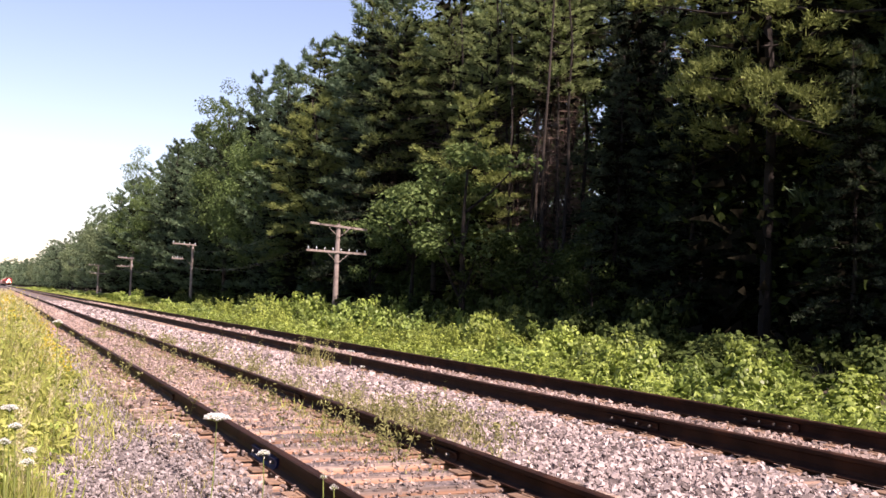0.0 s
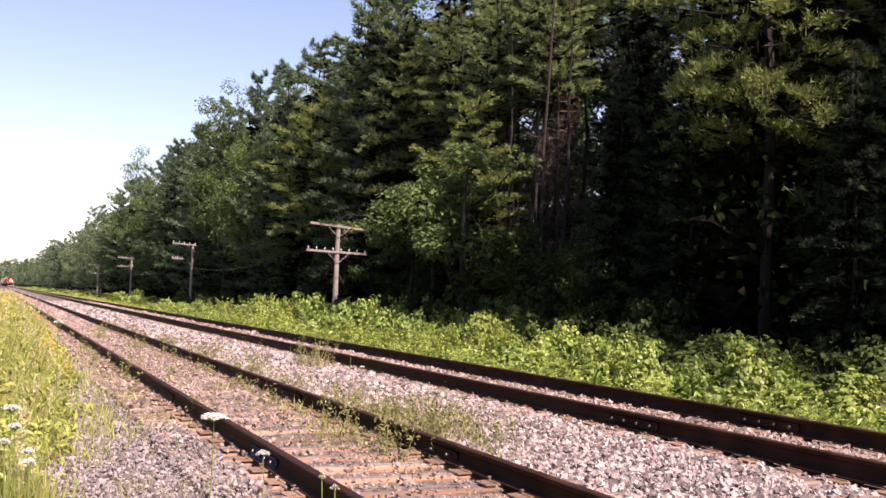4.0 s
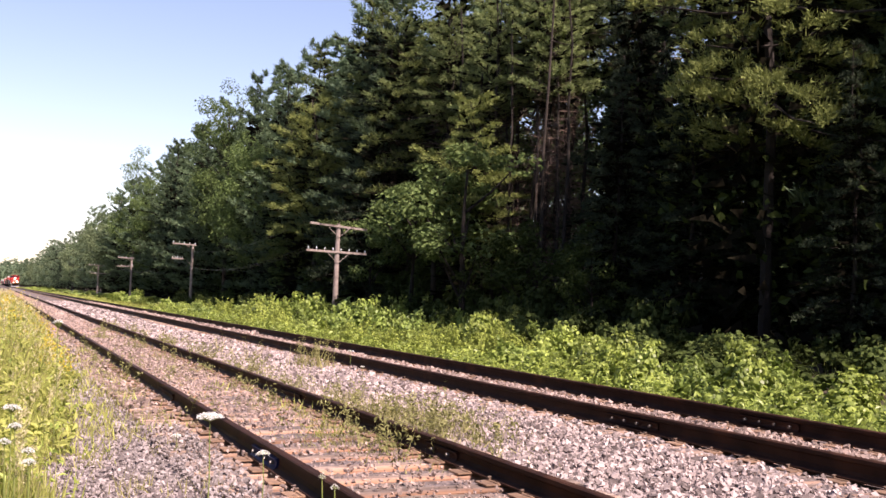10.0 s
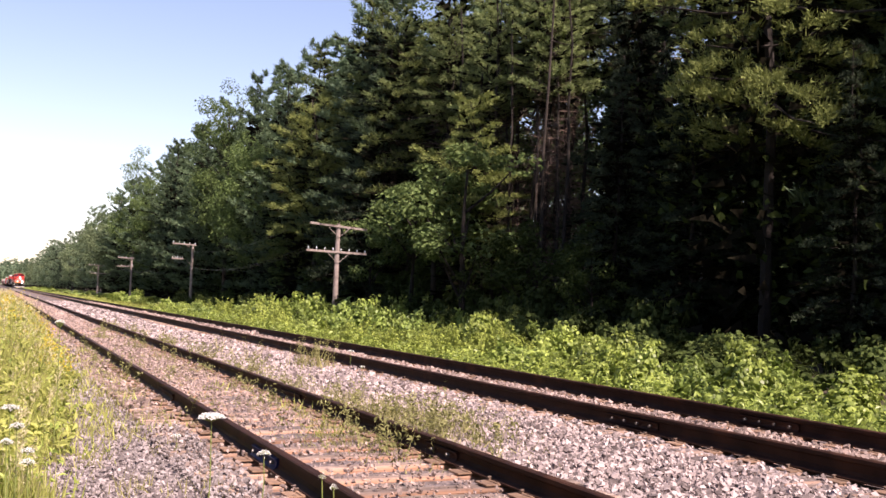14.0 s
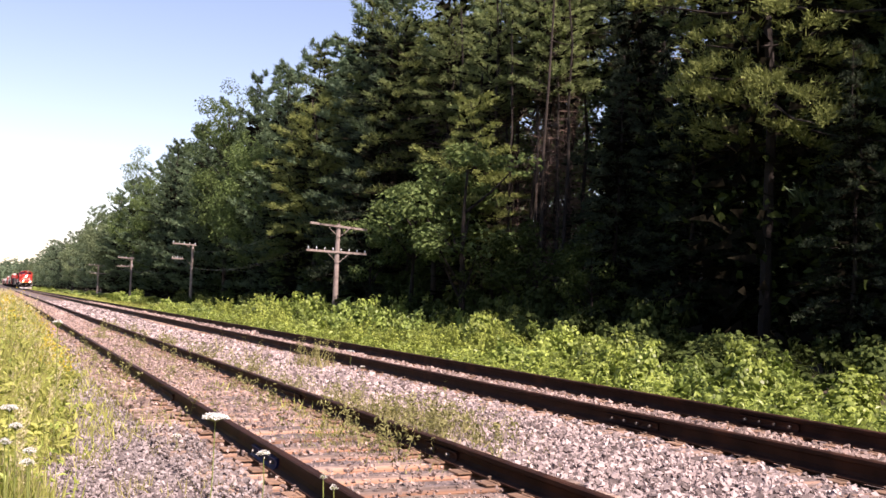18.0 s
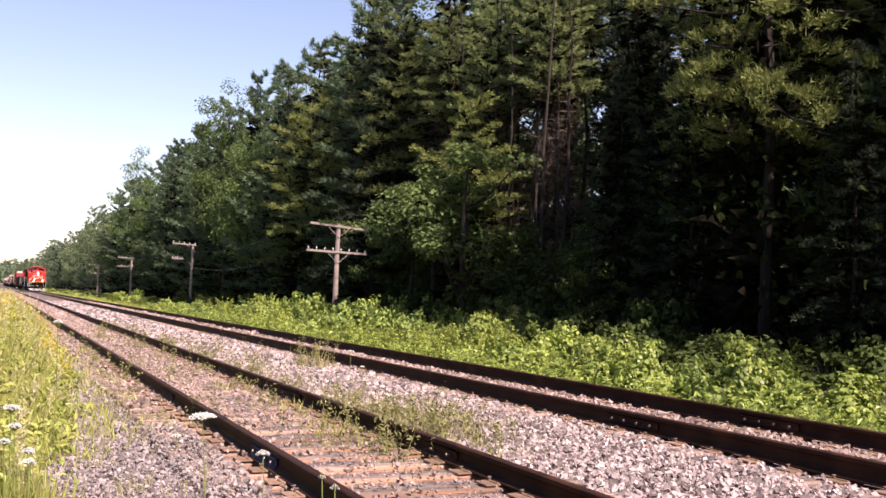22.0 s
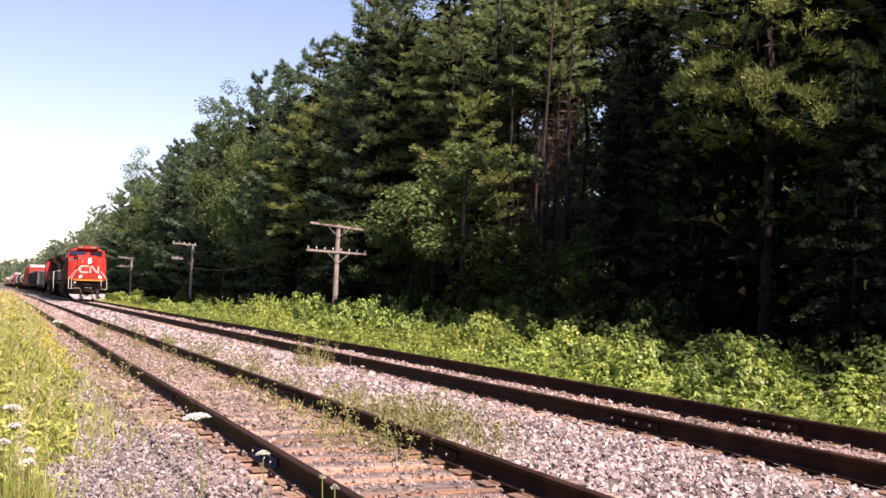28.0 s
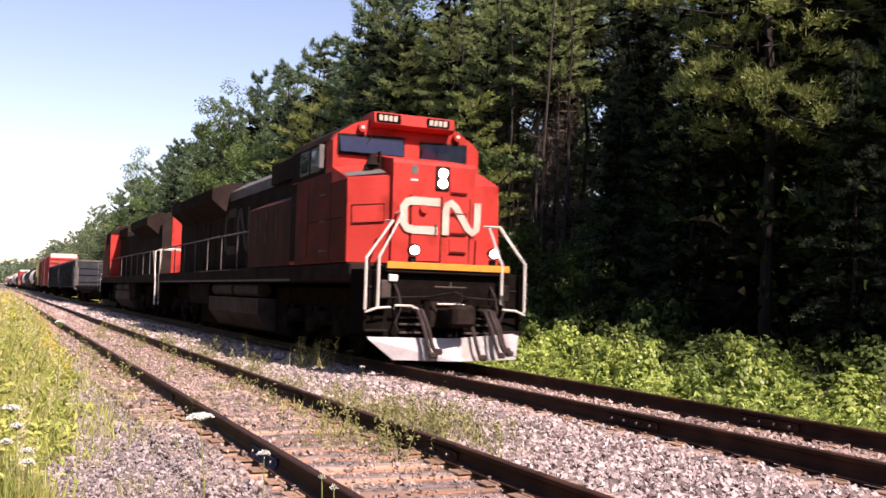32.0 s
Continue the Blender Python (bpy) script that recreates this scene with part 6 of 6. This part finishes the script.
    part("exhaust_stack", Solid().box(-0.25, 0.25, 9.2, 10.0, 4.2, 4.40, 0.03), GREASE, L)
    part("horn", Solid().tube([(0.3, 5.2, 4.55), (0.3, 4.7, 4.55)], 0.05, 8, 0.09), GREASE, L, "roof air horn")
    part("antenna_dome", lathe([(0.0, 0.10), (0.10, 0.08), (0.14, 0.0)], 12, (0.1, 2.6, 4.48)), WHITE, L)
    sets = []
    for y in (3.4, 16.4 + tail):
        sets += loco_truck(L, y)[1]
    return L, sets


def car_truck(car, y):
    s = Solid()
    for e in (-1, 1):
        s.prism([(-1.1, 0.42), (-1.1, 0.60), (-0.5, 0.85), (0.5, 0.85), (1.1, 0.60), (1.1, 0.42), (0.6, 0.40), (0.35, 0.25), (-0.35, 0.25), (-0.6, 0.40)], e * 1.0 - 0.07, e * 1.0 + 0.07, axis="x")
    s.box(-1.1, 1.1, -0.2, 0.2, 0.4, 0.75, 0.03)
    # filler box, added to block daylight between the wheels
    s.box(-0.9, 0.9, -1.0, 1.0, 0.2, 0.72, 0.05)
    for a in (-0.88, 0.88):
        q = lathe([(0.0, -0.8), (0.40, -0.78), (0.45, -0.72), (0.45, -0.66), (0.0, -0.66)], 14, (0, a, 0.45), "x")
        s.add(q.v, q.f)
        q = lathe([(0.0, 0.8), (0.40, 0.78), (0.45, 0.72), (0.45, 0.66), (0.0, 0.66)], 14, (0, a, 0.45), "x")
        s.add(q.v, q.f)
    part("truck", s, GREASE, car, "black two-axle truck").matrix_basis = pose(0, y, 0)


def car_base(c, length, z=1.05):
    part("underframe", Solid().box(-0.35, 0.35, 0.2, length - 0.2, 0.75, z, 0.02).box(-1.4, 1.4, 0.3, 0.55, 0.8, z, 0.02).box(-1.4, 1.4, length - 0.55, length - 0.3, 0.8, z, 0.02), GREASE, c)
    for y in (2.0, length - 2.0):
        car_truck(c, y)
    part("coupler", Solid().box(-0.13, 0.13, -0.45, 0.5, 0.74, 0.98, 0.03), GREASE, c)
    for e in (-1, 1):
        part("ladder", ladder(e * 1.38, 0.0, 0.9, 2.6), WHITE if z > 1.1 else TANK_GREY, c, "end ladder")


def ladder(x, y, z0, z1):
    s = Solid()
    s.tube([(x - 0.18, y - 0.04, z0), (x - 0.18, y - 0.04, z1)], 0.016, 4)
    s.tube([(x + 0.12, y - 0.04, z0), (x + 0.12, y - 0.04, z1)], 0.016, 4)
    for i in range(6):
        z = z0 + 0.1 + (z1 - z0 - 0.2) * i / 5
        s.tube([(x - 0.18, y - 0.05, z), (x + 0.12, y - 0.05, z)], 0.014, 4)
    return s


def gondola(label, mat, length=18.4, top=3.05):
    c = thing("gondola_car", label, "freight car", "freight cars of the train")
    car_base(c, length)
    for e in (-1, 1):
        part("side_wall", Solid().box(e * 1.46 - 0.05, e * 1.46 + 0.05, 0.25, length - 0.25, 1.05, top, 0.01), mat, c)
        part("top_rail", Solid().box(e * 1.50 - 0.08, e * 1.50 + 0.08, 0.2, length - 0.2, top, top + 0.13, 0.015), TANK_GREY, c, "pale worn top rail")
        ribs = [0.5 + (length - 1.0) * i / 14 for i in range(15)]
        for y in ribs:
            part("side_rib", Solid().slab(e * 1.56 - 0.05, e * 1.56 + 0.05, y - 0.06, y + 0.06, 1.1, top), mat, c)
    for y, d in ((0.22, -1), (length - 0.22, 1)):
        part("end_wall", Solid().box(-1.46, 1.46, y - 0.05, y + 0.05, 1.05, top, 0.01), mat, c)
        part("end_rail", Solid().box(-1.5, 1.5, y - 0.09, y + 0.09, top, top + 0.13, 0.015), TANK_GREY, c, "pale worn end rail")
        for x in (-1.40, 1.40):
            part("corner_post", Solid().box(x - 0.09, x + 0.09, y + d * 0.06 - 0.06, y + d * 0.06 + 0.06, 0.9, top, 0.01), TANK_GREY, c, "pale corner post")
        for z in (1.55, 2.1, 2.6):
            part("end_rib", Solid().slab(-1.30, 1.30, y + d * 0.08 - 0.04, y + d * 0.08 + 0.04, z - 0.06, z + 0.06), mat, c)
    part("floor", Solid().box(-1.4, 1.4, 0.3, length - 0.3, 1.02, 1.12, 0.01), GREASE, c)
    part("load", Solid().prism([(-1.35, 1.9), (-0.7, 2.5), (0.6, 2.45), (1.35, 1.9)], 0.5, length - 0.5), GREASE, c, "dark load inside the walls")
    return c


def flatcar(label, mat, length=18.4):
    c = thing("flat_car", label, "freight car", "freight cars of the train")
    car_base(c, length)
    part("deck", Solid().box(-1.45, 1.45, 0.2, length - 0.2, 1.05, 1.22, 0.015), GREASE, c, "dark wooden deck")
    for e in (-1, 1):
        part("side_sill", Solid().prism([(0.3, 1.05), (3.0, 0.98), (6.0, 0.72), (length - 6.0, 0.72), (length - 3.0, 0.98), (length - 0.3, 1.05), (length - 0.3, 1.2), (0.3, 1.2)],
                                        e * 1.46 - 0.03, e * 1.46 + 0.03, axis="x"), mat, c)
        for i in range(10):
            part("stake_pocket", Solid().slab(e * 1.52 - 0.04, e * 1.52 + 0.04, 1.2 + i * 1.75, 1.4 + i * 1.75, 1.0, 1.2), mat, c)
    part("end_post", Solid().box(-1.42, -1.30, length - 0.4, length - 0.28, 1.2, 2.6, 0.01), TANK_GREY, c, "pale end post")
    part("brake_gear", Solid().box(-0.9, 0.9, 4.5, length - 4.5, 0.4, 1.0, 0.05), GREASE, c)
    return c


def boxcar(label, mat, end, length=18.0, top=4.75, panel=None):
    c = thing("boxcar", label, "freight car", "freight cars of the train")
    car_base(c, length, 1.15)
    part("body", Solid().prism([(-1.5, 1.1), (-1.5, top - 0.25), (-1.3, top), (1.3, top), (1.5, top - 0.25), (1.5, 1.1)], 0.35, length - 0.35), mat, c)
    part("roof", Solid().prism([(-1.53, top - 0.28), (-1.32, top + 0.02), (0, top + 0.12), (1.32, top + 0.02), (1.53, top - 0.28)], 0.42, length - 0.42), TANK_GREY if panel is None else mat, c, "dusty boxcar roof")
    for y, d in ((0.35, -1), (length - 0.35, 1)):
        for i in range(7):
            z = 1.35 + i * (top - 1.9) / 6
            part("end_corrugation", Solid().box(-1.42, 1.42, y + d * 0.05 - 0.05, y + d * 0.05 + 0.05, z - 0.11, z + 0.11, 0.03), end, c)
        part("end_cap", Solid().box(-1.40, 1.40, y + d * 0.02 - 0.03, y + d * 0.02 + 0.03, top - 0.62, top + 0.02, 0.01), WHITE, c, "pale band across the end's top")
    for e in (-1, 1):
        for i in range(18):
            y = 0.8 + i * (length - 1.6) / 17
            part("side_post", Solid().slab(e * 1.52 - 0.03, e * 1.52 + 0.03, y - 0.06, y + 0.06, 1.15, top - 0.3), mat, c)
        d = part("sliding_door", Solid().box(e * 1.57 - 0.04, e * 1.57 + 0.04, length / 2 - 1.5, length / 2 + 1.5, 1.2, top - 0.35, 0.01), panel or mat, c, "sliding side door")
        part("door_bar", Solid().tube([(e * 1.62, length / 2 - 1.2, 1.3), (e * 1.62, length / 2 - 1.2, top - 0.5)], 0.025, 5), TANK_GREY, d)
        if panel:
            part("side_panel", Solid().box(e * 1.535 - 0.02, e * 1.535 + 0.02, length / 2 + 1.7, length - 0.6, 2.3, top - 0.4, 0.005), panel, c, "yellow side panel")
    return c


def tank_car(label, mat, length=16.5, r=1.42):
    c = thing("tank_car", label, "freight car", "freight cars of the train")
    car_base(c, length)
    z = 1.05 + r
    part("tank", lathe([(0.0, 0.55), (r * 0.5, 0.62), (r * 0.85, 0.85), (r, 1.25), (r, length - 1.25), (r * 0.85, length - 0.85), (r * 0.5, length - 0.62), (0.0, length - 0.55)], 24, (0, 0, z), "y"), mat, c)
    part("dome", lathe([(0.55, -0.1), (0.55, 0.35), (0.45, 0.45), (0.0, 0.48)], 14, (0, length / 2, z + r - 0.05)), mat, c)
    for e in (-1, 1):
        part("walkway", Solid().box(e * 0.75 - 0.25, e * 0.75 + 0.25, length / 2 - 1.6, length / 2 + 1.6, z + r - 0.18, z + r - 0.13, 0.01), GREASE, c)
        part("handrail", Solid().tube([(e * 1.0, length / 2 - 1.6, z + r - 0.15), (e * 1.0, length / 2 - 1.6, z + r + 0.6), (e * 1.0, length / 2 + 1.6, z + r + 0.6), (e * 1.0, length / 2 + 1.6, z + r - 0.15)], 0.02, 5), TANK_GREY, c)
    for y in (2.0, length - 2.0):
        part("saddle", Solid().prism([(-1.2, 0.95), (-1.2, 1.75), (-0.8, 1.35), (0.8, 1.35), (1.2, 1.75), (1.2, 0.95)], y - 0.3, y + 0.3), GREASE, c)
    return c


def hopper(label, mat, length=17.5, top=4.5):
    c = thing("hopper_car", label, "freight car", "freight cars of the train")
    car_base(c, length)
    part("body", Solid().prism([(-1.2, 1.5), (-1.52, 2.1), (-1.52, top - 0.4), (-1.0, top), (1.0, top), (1.52, top - 0.4), (1.52, 2.1), (1.2, 1.5)], 1.6, length - 1.6), mat, c)
    for y0, y1 in ((0.5, 1.62), (length - 0.5, length - 1.62)):
        part("end_slope", Solid().add([(-1.5, y0, 2.9), (1.5, y0, 2.9), (1.5, y1, 1.6), (-1.5, y1, 1.6), (-1.5, y1, top - 0.45), (1.5, y1, top - 0.45), (-1.5, y0, top - 0.5), (1.5, y0, top - 0.5)],
                                      [(0, 1, 2, 3), (3, 2, 5, 4), (0, 6, 7, 1), (6, 4, 5, 7), (0, 3, 4, 6), (1, 7, 5, 2)]), mat, c)
    for i in range(3):
        y = 3.6 + i * (length - 7.2) / 2
        part("chute", Solid().add([(-1.2, y - 1.6, 1.52), (1.2, y - 1.6, 1.52), (1.2, y + 1.6, 1.52), (-1.2, y + 1.6, 1.52), (-0.5, y - 0.4, 0.55), (0.5, y - 0.4, 0.55), (0.5, y + 0.4, 0.55), (-0.5, y + 0.4, 0.55)],
                                  [(0, 1, 5, 4), (1, 2, 6, 5), (2, 3, 7, 6), (3, 0, 4, 7), (4, 5, 6, 7)]), mat, c)
    for e in (-1, 1):
        for i in range(12):
            y = 1.9 + i * (length - 3.8) / 11
            part("side_rib", Solid().slab(e * 1.56 - 0.04, e * 1.56 + 0.04, y - 0.05, y + 0.05, 2.1, top - 0.4), mat, c)
    part("roof_hatch", Solid().box(-0.35, 0.35, 2.0, length - 2.0, top - 0.02, top + 0.10, 0.02), mat, c)
    return c


TRAIN_X = MAIN_X + 0.06
lead, lead_wheels = locomotive("red and black diesel locomotive leading with lit headlights", 1.7)
second, second_wheels = locomotive("second red and black locomotive running hood first")
TRAIN = [(lead, 0.0, 0), (second, 42.9, 180)]
CARS = {"flat": flatcar("empty dark flat car behind the locomotives", GREASE), "dark": gondola("dark blue-black gondola car with a pale worn rim", CAR_TEAL), "red": boxcar("red boxcar with a corrugated end and pale top", CAR_RED, CAR_RED),
        "yellow": boxcar("brown boxcar with yellow door and side panels", CAR_BROWN, CAR_BROWN, 18.4, 4.6, CAR_YELLOW), "white": tank_car("white tank car with a dome", WHITE),
        "black": tank_car("sooty black tank car with a dome", BLACK), "grey": hopper("pale grey covered hopper car", CAR_GREY), "rust": gondola("rusty brown gondola car with a load", CAR_BROWN)}
SPAN = {"flat": 19.2, "dark": 19.4, "red": 19.0, "yellow": 19.4, "white": 17.5, "black": 17.5, "grey": 18.5, "rust": 19.4}
used, where = set(), 44.5
for kind in ("flat dark dark red yellow black white black black white black red black black grey grey black white black rust rust grey black black white black red black black grey").split():
    car = CARS[kind] if kind not in used else copy_thing(CARS[kind], pose(0, 0, 0))
    used.add(kind)
    TRAIN.append((car, where, 0))
    where += SPAN[kind]

SPEED, NOSE_AT_END = 17.74, 15.79

# ---- wild flowers ----
FLOWERS = []


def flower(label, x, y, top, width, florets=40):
    """A flower on a stem from the ground; its head's place is fitted to the camera's view."""
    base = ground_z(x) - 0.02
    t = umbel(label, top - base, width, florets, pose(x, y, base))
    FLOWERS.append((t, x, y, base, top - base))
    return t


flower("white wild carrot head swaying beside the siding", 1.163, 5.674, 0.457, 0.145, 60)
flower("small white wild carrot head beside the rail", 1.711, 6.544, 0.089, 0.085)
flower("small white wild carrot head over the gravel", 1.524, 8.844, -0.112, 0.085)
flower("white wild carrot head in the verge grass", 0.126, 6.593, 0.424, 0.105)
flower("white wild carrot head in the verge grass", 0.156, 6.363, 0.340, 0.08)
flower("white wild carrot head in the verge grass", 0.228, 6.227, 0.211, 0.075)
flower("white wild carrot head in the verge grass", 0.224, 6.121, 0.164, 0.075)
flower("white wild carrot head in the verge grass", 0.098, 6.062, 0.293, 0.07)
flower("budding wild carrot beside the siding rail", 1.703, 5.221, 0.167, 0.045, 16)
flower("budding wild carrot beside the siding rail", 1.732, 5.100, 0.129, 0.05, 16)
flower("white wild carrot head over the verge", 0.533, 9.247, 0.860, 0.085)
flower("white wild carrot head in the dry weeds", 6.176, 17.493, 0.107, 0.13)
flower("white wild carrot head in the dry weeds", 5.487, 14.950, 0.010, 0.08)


def motions():
    """The train runs towards the camera and past it at an even speed; the flowers sway."""
    for car, back, turn in TRAIN:
        walk(car, [(t, pose(TRAIN_X, NOSE_AT_END + SPEED * (32 - t) + back, 0, 0, 0, turn)) for t in range(0, 33, 2)])
    for w in lead_wheels + second_wheels:
        base = w.matrix_basis.translation.copy()
        per = math.degrees(SPEED / 0.5) / FPS * (1 if w in lead_wheels else -1)
        walk(w, [(i / FPS, pose(base.x, base.y, base.z, (i * per) % 360, 0, 0)) for i in range(0, 32 * FPS + 1)])
    # the large head's sway, fitted to the camera's view, in millimetres, gust by gust
    gusts = [(0, 42), (1, -10), (2, 3), (3, 33), (4.5, 20), (6, 10), (7, 13), (8, 26), (9, 0), (10, 0), (11, 26), (12, 49), (13, 46), (14, 10), (15.5, 14), (17, 23), (18, 33), (19, 20), (20, -10),
             (20.5, 0), (21, -98), (21.5, -10), (22, -46), (23, -52), (24, -72), (25, -52), (26.5, -60), (28, -81), (28.5, -16), (29, -59), (29.5, -59), (30, -52), (30.5, -46), (31, -44), (32, -59)]
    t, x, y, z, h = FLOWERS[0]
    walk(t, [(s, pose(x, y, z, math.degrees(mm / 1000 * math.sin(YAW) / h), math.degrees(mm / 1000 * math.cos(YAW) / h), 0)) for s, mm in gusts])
    for n, (t, x, y, z, h) in enumerate(FLOWERS[1:]):
        walk(t, [(0.5 * i, pose(x, y, z, 0.4 * math.sin(i * 0.7 + n), 0.6 * math.sin(i * 0.53 + 2 * n), 0)) for i in range(65)])


motions()
